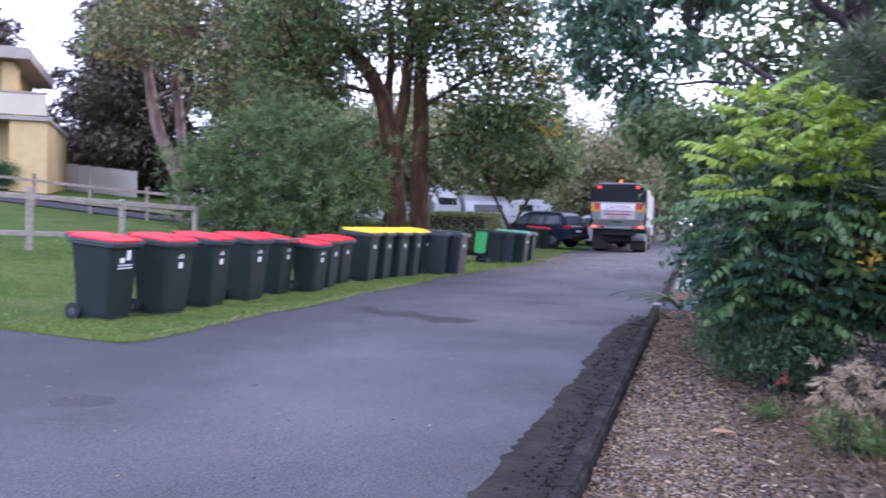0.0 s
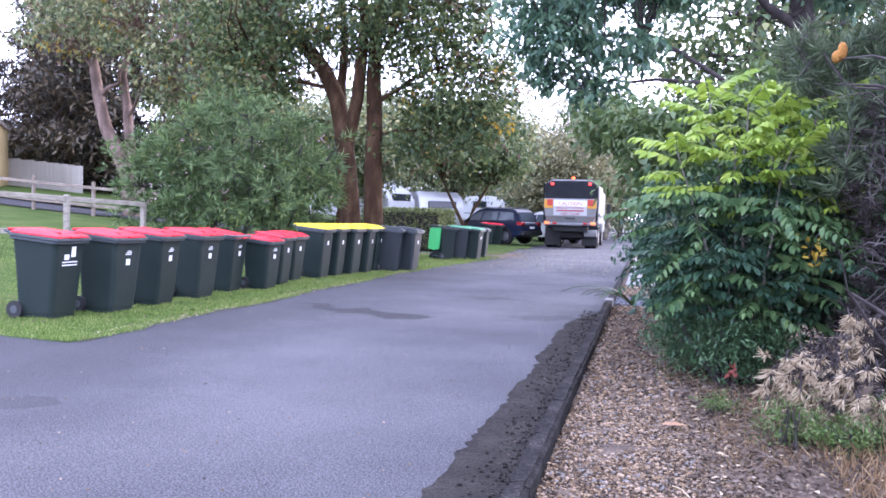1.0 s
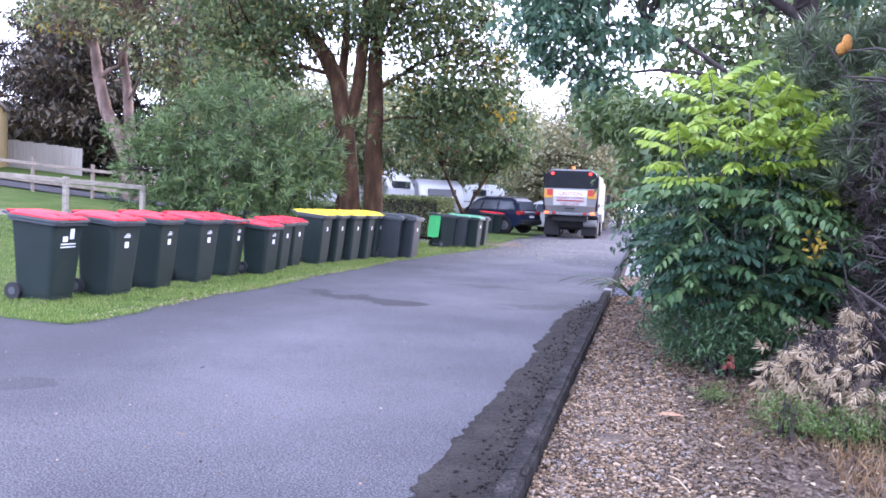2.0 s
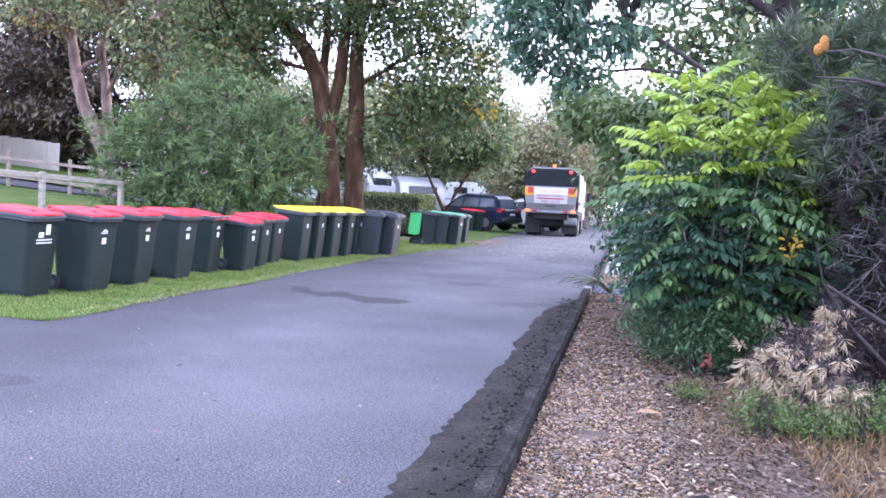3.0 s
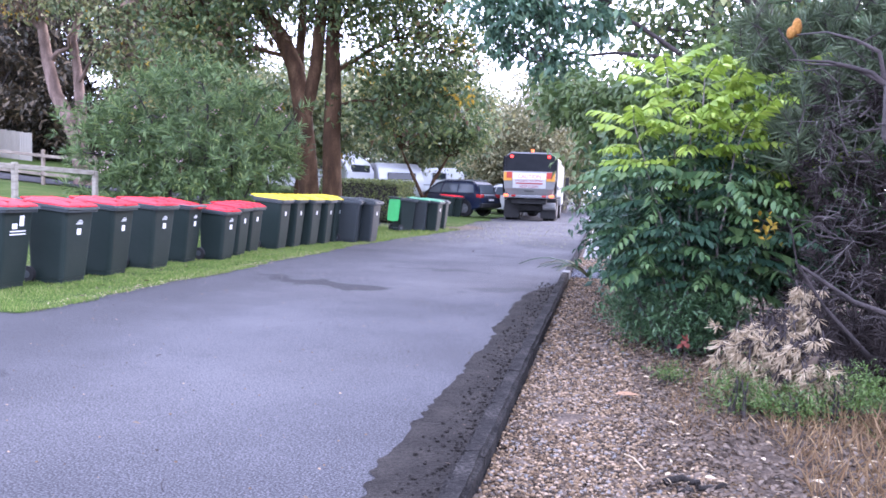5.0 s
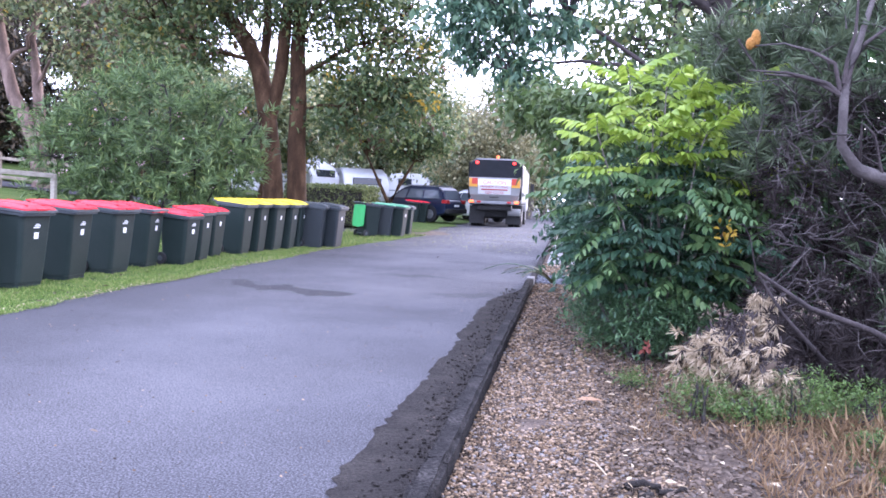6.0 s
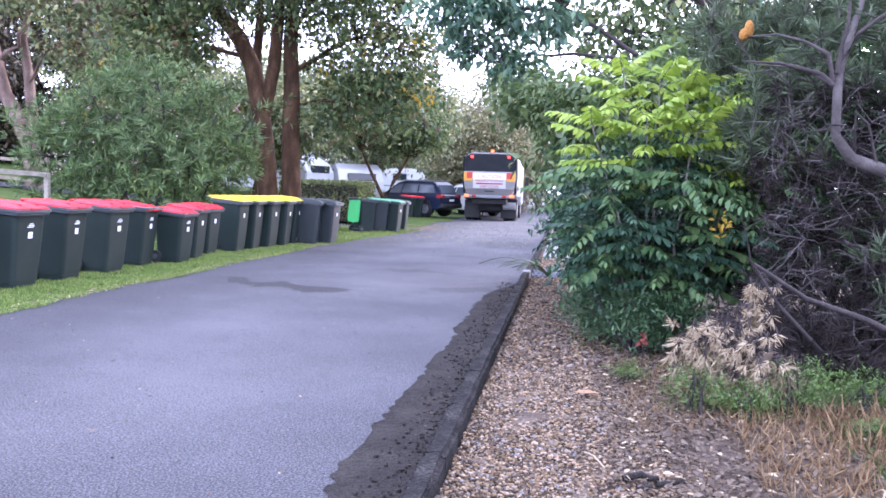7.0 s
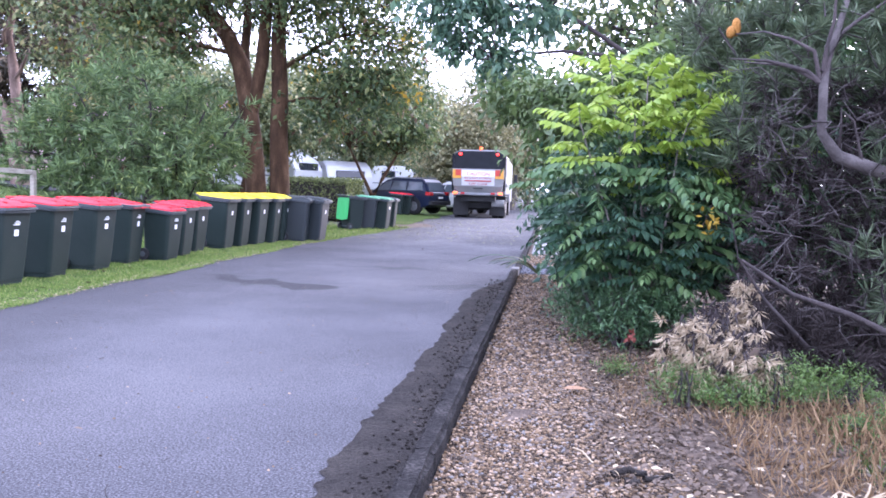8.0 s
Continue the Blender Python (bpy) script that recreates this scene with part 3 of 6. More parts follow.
YELLOW_BINS = [
    (-6.32, 15.2, "lid_yellow", 1.09, 0, "bin_body", 3, 0, YEL),
    (-6.27, 15.9, "lid_yellow", 1.09, 2, "bin_body", 3, 0, YEL),
    (-6.15, 16.55, "lid_yellow", 1.09, -2, "bin_body", 3, 0, YEL),
    (-6.05, 17.15, "lid_yellow", 1.09, 3, "bin_body", 3, 0, YEL),
    (-6.10, 17.95, "lid_yellow", 1.09, 0, "bin_body", 3, 0, YEL),
    (-5.69, 18.23, "bin_grey", 1.06, 6, "bin_grey", 0, 0, DRK),
    (-5.40, 18.65, "bin_grey", 1.05, -4, "bin_grey", 3, 0, DRK),
]
FAR_BINS = [
    (-5.80, 23.9, "lid_lime", 1.06, 48, "bin_body", 0, 0, "dark green wheelie bin with its bright green lid hanging open"),
    (-5.43, 24.45, "lid_green", 1.05, 8, "bin_grey", 3, 0, GRN),
    (-5.08, 24.7, "lid_green", 1.03, -5, "bin_body", 3, 0, GRN),
    (-5.14, 26.3, "bin_grey", 1.0, 0, "bin_body", 0, 0, "dark green wheelie bin with a dark lid"),
    (-7.05, 37.6, "lid_red", 1.04, 0, "bin_body", 0, 0, "dark green wheelie bin with a red lid by parked cars"),
    (-6.75, 38.1, "lid_red", 1.04, 4, "bin_body", 0, 0, "dark green wheelie bin with a red lid by parked cars"),
]
for x, y, lid, tall, turn, body, marks, tilt, label in RED_BINS + YELLOW_BINS + FAR_BINS:
    cx, cy = off(x, y)
    if y < 15:
        cx, cy = cx * 0.976, cy * 0.976
    wheelie_bin((cx, cy, float(ground_z(cx, cy)) + 0.005), lid, tall, turn, label, body=body, marks=marks, tilt=tilt, open_lid=(lid == "lid_lime"))


# ---- trees and shrubs ----
def tree(name, at, label, rng, trunks, bark, blobs, count, per, spread, length, width, leaf, twigs=60, category="tree", droop=0.3, extra=None, floor=None):
    """Trunks are lists of (point, radius) in world coordinates; twigs reach from the trunks into the crown."""
    t = thing(name, at, label, category)
    inv = np.array(at)
    loc = [[(np.array(p) - inv, r) for p, r in path] for path in trunks]
    tubes("trunk", loc, M[bark], t, 10)
    B = [(b[0] - inv[0], b[1] - inv[1], b[2] - inv[2], *b[3:]) for b in blobs]
    if twigs:
        C, _ = clumps_in(rng, B, twigs)
        pts = np.array([p for path in loc for p, r in path if r < 0.25] or [loc[0][-1][0]])
        P = []
        for c in C:
            dd = np.linalg.norm(pts - c, axis=1) + 0.6 * np.maximum(0, pts[:, 2] - c[2])
            a = pts[np.argmin(dd)]
            P.append(bend(rng, a, c, 0.012 + 0.012 * np.linalg.norm(c - a), 0.006, 6, 0.35))
        tubes("limb", P, M[bark], t, 5)["kind"] = "stuff"
    crown("crown", rng, B, count, per, spread, length, width, M[leaf], t, droop, None if floor is None else floor - inv[2])
    for mname, share in (extra or {}).items():
        crown("crown", rng, B, max(1, int(count * share)), per * 0.5, spread * 0.7, length, width, M[mname], t, droop)
    return t


R = np.random.default_rng
r = R(11)
# the two-stemmed tree behind the bins
stem = [
    [((-8.3, 22, 0.0), 0.396), ((-8.27, 22, 0.5), 0.312), ((-8.27, 22, 1.2), 0.288), ((-8.38, 22, 2.4), 0.270), ((-8.52, 22, 3.5), 0.258), ((-8.75, 22, 4.6), 0.240), ((-9.15, 22, 5.4), 0.228), ((-9.75, 22.1, 6.1), 0.204), ((-10.7, 22.3, 6.9), 0.156), ((-12, 22.4, 8), 0.084)],
    [((-7.58, 22.1, 0.0), 0.384), ((-7.6, 22.1, 0.5), 0.300), ((-7.62, 22.1, 1.4), 0.270), ((-7.66, 22.1, 2.6), 0.252), ((-7.64, 22.1, 3.8), 0.228), ((-7.7, 22.1, 5.3), 0.204), ((-7.66, 22.2, 6.9), 0.168), ((-7.4, 22.3, 9.8), 0.072)],
    [((-8.45, 22, 3.0), 0.156), ((-8.3, 21.95, 3.7), 0.180), ((-8.1, 21.9, 4.6), 0.180), ((-7.98, 21.8, 5.5), 0.168), ((-7.88, 21.8, 6.9), 0.144), ((-8.2, 21.6, 8.8), 0.060)],
    [((-8.6, 22.1, 4.0), 0.120), ((-8.75, 22.3, 5.0), 0.132), ((-8.7, 22.4, 6.0), 0.120), ((-8.9, 22.6, 8.0), 0.048)],
    bend(r, (-7.7, 22.1, 4.4), (-4.8, 22.6, 6.2), 0.07, 0.015, 9, 0.35), bend(r, (-7.65, 22.1, 3.6), (-5.2, 22.4, 4.0), 0.05, 0.012, 9, 0.35),
    bend(r, (-8.9, 22, 4.9), (-12.0, 21.4, 5.6), 0.07, 0.015, 8, 0.3), bend(r, (-7.7, 22.1, 5.4), (-6.0, 21.0, 8.2), 0.08, 0.02, 8, 0.3),
]
tree("broad_tree", (-7.9, 22, 0.1), "tall double-stemmed tree with red brown bark and thinning olive autumn leaves", r, stem, "bark",
     [(-8.5, 22, 8.0, 4.2, 3.6, 2.6), (-5.4, 22.6, 5.2, 1.7, 2.0, 1.6), (-5.7, 22.8, 3.7, 1.7, 1.6, 1.0), (-6.0, 22.9, 4.7, 1.0, 1.2, 1.0), (-6.5, 23.2, 3.2, 1.0, 1.0, 0.7), (-4.5, 22.6, 4.4, 0.9, 1.0, 1.5), (-11.3, 21.6, 6.4, 2.2, 2.2, 1.5), (-6.2, 22, 7.2, 2.4, 2.4, 1.5), (-10.8, 21.0, 5.0, 1.6, 1.4, 0.9)],
     1050, 27, 0.32, 0.17, 0.092, "leaf_main", 240, extra={"leaf_yellow": 0.04, "leaf_rust": 0.1})
r = R(12)
# gum behind the fence
gum = [[((-18.2, 26, 0.9), 0.34), ((-18.35, 26, 2.4), 0.29), ((-18.85, 26, 3.5), 0.25), ((-19.3, 26, 4.2), 0.23), ((-19.63, 26, 5.35), 0.21), ((-20.0, 26.2, 6.6), 0.18), ((-20.3, 26.2, 8.2), 0.14), ((-20.9, 26.2, 11), 0.06)],
       [((-18.3, 26, 2.0), 0.22), ((-18.45, 26.2, 3.6), 0.2), ((-18.65, 26.3, 5.0), 0.17), ((-18.85, 26.3, 6.2), 0.14), ((-18.2, 26.3, 8.6), 0.07)],
       bend(r, (-19.6, 26, 5.3), (-17.4, 25.6, 7.6), 0.09, 0.02, 8, 0.3), bend(r, (-18.6, 26.2, 4.6), (-16.4, 25.4, 6.6), 0.07, 0.015, 8, 0.35), bend(r, (-19.9, 26.1, 6.4), (-22.0, 25.8, 8.6), 0.08, 0.02, 8, 0.3)]
tree("gum_tree", (-18.3, 26, 1.05), "leaning gum tree with pale pinkish bark and sparse olive leaves", r, gum, "bark_pink",
     [(-17.0, 25, 8.8, 4.0, 2.5, 2.2), (-15.0, 24.8, 6.2, 2.2, 2, 1.6), (-13.5, 24.5, 4.8, 1.5, 1.5, 1.0), (-21.0, 25.5, 7.6, 1.4, 1.5, 0.9)], 440, 24, 0.36, 0.2, 0.1, "leaf_dull", 150, extra={"leaf_yellow": 0.05, "leaf_rust": 0.3})
r = R(13)
# oleander behind the bins
ol = [bend(r, (-9.4 + dx, 17.6, 0.3), (-9.4 + 3.0 * dx, 17.6 + dy, 3.6 - abs(dx)), 0.05, 0.015, 7, 0.2) for dx, dy in ((-0.7, 0.3), (-0.4, -0.5), (-0.15, 0.4), (0.1, -0.4), (0.35, 0.3), (0.6, -0.3), (0.75, 0.4))]
tree("oleander_bush", (-9.4, 17.6, 0.2), "large oleander bush with narrow grey green leaves", r, ol, "bark_dark",
     [(-9.5, 17.6, 2.35, 2.5, 1.5, 1.6), (-11.3, 17.6, 1.9, 1.3, 1.2, 1.5), (-8.0, 17.8, 1.9, 0.95, 1.0, 1.5), (-9.2, 17.2, 1.3, 2.2, 1.2, 1.0), (-9.8, 17.6, 3.65, 1.1, 1.0, 0.5)], 120, 14, 0.2, 0.17, 0.03, "leaf_oleander", 60,
     "bush", droop=-0.25, extra={"petal": 0.05}, floor=0.3)
r = R(14)
# dark conifers behind the house and fence
for x, y, h, s in ((-35, 46, 18, 5.2), (-29, 50, 19, 5.2), (-43, 52, 16, 5), (-23, 44, 15, 4.2), (-49, 45, 13, 5)):
    z = float(ground_z(x, y))
    tiers = []
    for k in range(26):
        f, a = 0.1 + 0.88 * k / 25, 2.4 * k
        reach = s * (1.05 - 0.62 * f)
        tiers.append((x + 0.55 * reach * math.cos(a), y + 0.55 * reach * math.sin(a), z + h * f, reach * 0.62, reach * 0.62, 0.5 + 0.02 * h))
    tree("dark_conifer", (x, y, z), "tall dark evergreen tree with heavy brownish green foliage in tiers", r, [[((x, y, z), 0.35), ((x, y, h * 0.6), 0.2), ((x, y, h), 0.05)]], "bark_dark",
         tiers, 620, 44, 0.42, 0.42, 0.15, "leaf_conifer", 60, droop=0.1)
r = R(15)
# dark undergrowth behind the fence panels
und = thing("undergrowth", (-28, 47, 2.0), "dark tangled undergrowth below the evergreens", "shrubbery")
crown("foliage", r, [(dx, dy, 1.2, 3.0, 1.5, 1.7) for dx, dy in ((-12, 2), (-7, 1), (-2, 0), (3, -1), (8, -3), (12, -5))], 420, 40, 0.45, 0.4, 0.16, M["leaf_conifer"], und)
tubes("stem", [bend(r, (dx, 0.1 * dx, -0.4), (dx + 0.4, 0.1 * dx, 2.0), 0.05, 0.02) for dx in (-12, -7, -2, 3, 8, 12)], M["bark_dark"], und, 6)["kind"] = "stuff"
# trees behind the hedge and the caravans
for x, y, h, s, leaf, n in ((-9.5, 40, 8.0, 3.6, "leaf_dull", 420), (-15, 42, 9, 4, "leaf_dull", 420), (-13, 33, 6.5, 2.6, "leaf_dull", 300), (-20, 36, 8.5, 3.6, "leaf_dull", 380)):
    z = float(ground_z(x, y))
    tree("shade_tree", (x, y, z), "spreading tree with dull olive and rusty leaves", r, [bend(r, (x, y, z), (x + 0.4, y, h * 0.6), 0.2, 0.08)], "bark",
         [(x, y, h * 0.62, s, s * 0.8, h * 0.3), (x + 0.5 * s, y - 0.4, h * 0.58, s * 0.6, s * 0.6, h * 0.18)], n, 44, 0.42, 0.22, 0.13, leaf, 50, extra={"leaf_yellow": 0.03})
r = R(16)
# small autumn tree beside the verge
tree("young_tree", (-7.0, 31, 0.05), "young tree with forked trunk and yellowing olive leaves", r,
     [[((-7.0, 31, 0), 0.11), ((-6.95, 31, 0.9), 0.1), ((-6.6, 31, 1.6), 0.07), ((-6.0, 31, 2.6), 0.04)], [((-6.95, 31, 0.9), 0.08), ((-7.4, 31, 1.8), 0.06), ((-7.9, 31, 2.8), 0.03)]], "bark",
     [(-6.9, 31, 3.95, 1.95, 1.6, 1.15), (-5.7, 31, 3.6, 1.0, 1.0, 0.6)], 170, 34, 0.3, 0.16, 0.09, "leaf_main", 60, extra={"leaf_yellow": 0.02})
r = R(17)
# evergreen on the garden side, its boughs over the lane
big = [[((3.2, 15.5, 0), 0.3), ((3.0, 15.5, 2.0), 0.26), ((2.6, 15.4, 4.0), 0.22), ((2.2, 15.4, 7), 0.12)],
       bend(r, (2.9, 15.5, 2.8), (-1.2, 14.6, 3.6), 0.06, 0.012, 9, 0.25, -0.1), bend(r, (2.7, 15.4, 3.6), (-2.0, 15.0, 5.2), 0.06, 0.012, 9, 0.25), bend(r, (2.5, 15.4, 4.6), (0.6, 15, 6.4), 0.1, 0.02, 8, 0.25)]
tree("overhanging_tree", (3.2, 15.5, 0), "dark green broad-leaved tree reaching over the lane", r, big, "bark_dark",
     [(-1.7, 15, 4.5, 0.8, 0.9, 0.7), (-1.1, 15, 3.6, 0.55, 0.7, 0.35), (-1.8, 15.2, 5.5, 0.95, 1.0, 0.6), (0.2, 15, 5.7, 1.1, 1.0, 0.5), (-0.6, 15, 4.4, 0.6, 0.5, 0.3), (1.6, 15.3, 6.2, 1.2, 1.0, 0.6),
      (3.0, 15.5, 5.6, 0.9, 0.9, 0.6)],
     270, 32, 0.19, 0.19, 0.085, "leaf_over", 90, droop=0.7)
r = R(18)
tree("garden_tree", (0.9, 12.5, 0), "dense mid-green shrub tree beside the gravel", r, [bend(r, (0.9, 12.5, 0), (0.7, 12.5, 2.6), 0.1, 0.04), bend(r, (0.9, 12.5, 0.4), (1.6, 12.8, 2.6), 0.07, 0.03)], "bark_dark",
     [(0.35, 12.3, 2.3, 0.85, 0.9, 0.8), (0.75, 11.5, 1.2, 0.8, 1.0, 0.8), (1.5, 12.6, 2.6, 1.2, 1.0, 1.0), (-0.1, 13.2, 2.8, 0.5, 0.7, 0.5), (-0.7, 13.6, 2.85, 0.4, 0.5, 0.35)], 400, 28, 0.18, 0.15, 0.07, "leaf_mid", 40, "shrub", droop=0.6)
r = R(19)
# thin-leaved trees against the bright sky further down on the garden side
for x, y, h, s, n in ((2.4, 24, 9.5, 2.8, 140), (5.2, 27, 10.0, 3.0, 150), (9, 32, 12, 4, 200)):
    tree("garden_tree", (x, y, 0), "tall thin-leaved tree seen against the bright sky", r, [bend(r, (x, y, 0), (x + 0.3, y, h * 0.85), 0.2, 0.06)], "bark_dark",
         [(x, y, h * 0.7, s, s, h * 0.22), (x - 0.4 * s, y, h * 0.45, s * 0.8, s * 0.8, h * 0.16)], n, 30, 0.42, 0.24, 0.14, "leaf_main", 80)
r = R(20)
# woods at the end of the lane and round about
END_OF_LANE = ((-16, 72, 9, 5, "leaf_far"), (2, 78, 8, 5, "leaf_far"), (10, 70, 9, 5, "leaf_far"), (-18, 76, 11, 6, "leaf_far"), (-28, 80, 12, 6, "leaf_far"), (20, 74, 11, 6, "leaf_far"), (-4.5, 64, 5, 2.8, "leaf_deep"), (-9, 60, 5.5, 3, "leaf_deep"), (-4.4, 51, 9.5, 2.2, "leaf_pale"), (-6.2, 49, 7.0, 1.7, "leaf_pale"), (-2.8, 56, 10.5, 2.4, "leaf_pale"), (-2.2, 66, 11, 2.6, "leaf_pale"), (-5.5, 70, 14, 3.4, "leaf_pale"))
ROUND_ABOUT = ((2.5, 60, 9, 3.0, "leaf_far"), (-12.5, 75, 17, 3.6, "leaf_pale"), (-11.5, 66, 11, 3, "leaf_pale"), (-0.5, 90, 13, 5, "leaf_far"), (-12, 92, 14, 6, "leaf_far"), (-60, 60, 14, 8, "leaf_conifer"), (-75, 40, 14, 8, "leaf_conifer"), (30, 50, 13, 7, "leaf_far"), (16, 40, 12, 5, "leaf_dull"), (22, 22, 12, 6, "leaf_dull"), (-14, 60, 9, 5, "leaf_dull"))
for x, y, h, s, leaf in END_OF_LANE + ROUND_ABOUT:
    z = float(ground_z(x, y))
    tree("distant_tree", (x, y, z), "hazy tree in the distance beyond the lane", r, [bend(r, (x, y, z), (x + 0.3, y, h * 0.7), 0.22, 0.06)], "bark_grey",
         [(x, y, h * 0.55, s, s * 0.8, h * 0.38), (x + s * 0.4, y - 1, h * 0.35, s * 0.7, s * 0.7, h * 0.24)], 165, 48, 0.5, 0.24, 0.12, leaf, 40)


# ---- garden bed: foreground shrubs ----
def leaves_broad(name, C, A, N, length, width, material, parent=None, fold=0.12, droop=0.15):
    """Leaves with a rounded six-point outline, cupped and bent down at the tip."""
    A = unit(A)
    S = unit(np.cross(A, N))
    N = np.cross(S, A)
    L, W = np.broadcast_to(length, len(C))[:, None], np.broadcast_to(width, len(C))[:, None]
    p = [C, C + A * L * 0.3 + S * W * 0.48 + N * W * fold, C + A * L * 0.68 + S * W * 0.4 + N * (W * fold - L * droop * 0.4), C + A * L - N * L * droop,
         C + A * L * 0.68 - S * W * 0.4 + N * (W * fold - L * droop * 0.4), C + A * L * 0.3 - S * W * 0.48 + N * W * fold, C + A * L * 0.5 - N * L * droop * 0.2]
    V = np.stack(p, 1).reshape(-1, 3)
    i = np.arange(len(C))[:, None] * 7
    F = np.concatenate([i + np.array([[a, b, 6]]) for a, b in ((0, 5), (5, 4), (4, 3), (3, 2), (2, 1), (1, 0))], 0)[:, ::-1]
    return arrays(name, V, F, material, parent)


def fronds(rng, base, way, length, pairs, leaf, width, droop):
    """Feathered leaves: arched stalks with paired leaflets. Returns stalk paths and leaflet arrays."""
    paths, C, A, N, Ls = [], [], [], [], []
    for b, w, L in zip(base, way, length):
        w = w / np.linalg.norm(w)
        side = np.cross(w, (0, 0, 1.0))
        side /= np.linalg.norm(side) + 1e-9
        upv = np.cross(side, w)
        pts = []
        for i in range(6):
            s = i / 5
            pts.append((b + w * L * s - np.array([0, 0, 1]) * droop * L * s * s, 0.004 * (1.2 - s)))
        paths.append(pts)
        for i in range(pairs):
            s = 0.15 + 0.85 * i / (pairs - 1)
            p = b + w * L * s - np.array([0, 0, 1]) * droop * L * s * s
            t = w - np.array([0, 0, 1]) * 2 * droop * s
            size = leaf * (0.65 + 0.6 * math.sin(math.pi * min(1, s * 0.85 + 0.1)))
            for sg in (-1, 1):
                d = side * sg * 0.9 + t * 0.5 - np.array([0, 0, 0.42]) + rng.normal(0, 0.2, 3)
                C.append(p), A.append(d), N.append(upv + side * sg * 0.25 + rng.normal(0, 0.15, 3)), Ls.append(size * (0.85 + 0.3 * rng.random()))
        C.append(b + w * L - np.array([0, 0, 1]) * droop * L), A.append(w - np.array([0, 0, 0.6])), N.append(upv), Ls.append(leaf * 0.8)
    return paths, np.array(C), np.array(A), np.array(N), np.array(Ls)


SHRUB_TIPS = ((-0.25, 0.0, 2.43), (0.05, -0.1, 2.35), (0.33, 0.05, 2.27), (0.59, -0.05, 2.32), (-0.53, -0.1, 1.99), (0.81, -0.05, 1.99), (-0.07, -0.4, 1.99), (0.38, -0.4, 1.93),
              (0.13, 0.45, 2.02), (-0.42, -0.4, 1.58), (0.78, -0.4, 1.56), (-0.63, 0.0, 1.5), (0.23, -0.6, 1.52), (0.95, 0.1, 1.5), (-0.59, -0.2, 1.06), (-0.17, -0.6, 1.11),
              (0.53, -0.6, 1.08), (0.88, -0.2, 1.04), (-0.37, -0.4, 0.86), (0.13, -0.5, 0.84), (0.63, -0.4, 0.82), (0.33, 0.3, 1.16), (-0.27, 0.3, 1.21), (0.95, -0.25, 1.62))


def feather_shrub(at, label, rng):
    """Several stems, each ending in tiers of long arching feathered leaves; bare below."""
    t = thing("feather_leaved_shrub", at, label, "shrub")
    stems, base, way, length, tone = [], [], [], [], []
    for dx, dy, h in SHRUB_TIPS:
        path = bend(rng, (0.12 * dx + 0.1, 0.12 * dy, 0), (dx, dy, h), 0.018, 0.005, 8, 0.1, -0.05)
        stems.append(path)
        for i in range(14):
            s = 1.0 - 0.34 * (i / 13) ** 1.2
            j = s * (len(path) - 1)
            a = int(min(j, len(path) - 2))
            p = np.array(path[a][0]) * (1 - j + a) + np.array(path[a + 1][0]) * (j - a)
            if p[2] < 0.55:
                continue
            ang = i * 2.4 + rng.normal(0, 0.25)
            top = h > 1.6 and i < 8
            rise = (0.75 - 0.08 * i if top else 0.16) + rng.normal(0, 0.17)
            out = np.array([math.cos(ang) + 0.5 * dx, math.sin(ang) * 0.9 + 0.4 * dy, rise])
            base.append(p)
            way.append(out)
            length.append((0.34 + 0.3 * rng.random()) * (1.0 if h > 1.2 else 0.8))
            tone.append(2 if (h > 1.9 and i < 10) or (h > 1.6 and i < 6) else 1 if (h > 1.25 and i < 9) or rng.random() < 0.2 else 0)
    tubes("stem", stems, M["bark_grey"], t, 5)["kind"] = "stuff"
    base, way, length, tone = np.array(base), np.array(way), np.array(length), np.array(tone)
    # lower fronds take darker greens, with shade put into the colour; fresh shoots on top
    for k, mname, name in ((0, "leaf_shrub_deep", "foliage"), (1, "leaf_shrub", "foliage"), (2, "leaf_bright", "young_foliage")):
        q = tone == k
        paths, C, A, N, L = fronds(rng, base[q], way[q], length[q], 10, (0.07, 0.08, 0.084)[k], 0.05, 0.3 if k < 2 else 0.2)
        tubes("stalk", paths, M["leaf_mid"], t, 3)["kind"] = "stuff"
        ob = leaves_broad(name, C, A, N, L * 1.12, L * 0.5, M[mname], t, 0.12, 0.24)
        ob["kind"] = "stuff"
        if k == 2:
            tagged(ob, "fresh yellow green shoots at the top")
    # inner leaves use the dark green too, as painted shade
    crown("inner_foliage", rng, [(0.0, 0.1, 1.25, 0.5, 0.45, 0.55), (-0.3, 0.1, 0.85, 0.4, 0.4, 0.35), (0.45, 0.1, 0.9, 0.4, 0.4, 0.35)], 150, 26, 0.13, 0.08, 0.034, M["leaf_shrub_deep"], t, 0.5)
    C = rng.normal(0, 0.05, (26, 3)) + np.array([0.5, -0.72, 1.12])
    leaves_broad("yellowing_leaves", C, rng.normal(size=(26, 3)) - np.array([0, 0, 0.4]), rng.normal(size=(26, 3)) * 0.4 + np.array([0, -0.5, 0.8]), 0.06, 0.03, M["leaf_yellow"], t)["kind"] = "stuff"
    return t


feather_shrub((0.72, 7.35, 0), "bushy shrub with feathered green leaves and fresh lime shoots", R(40))


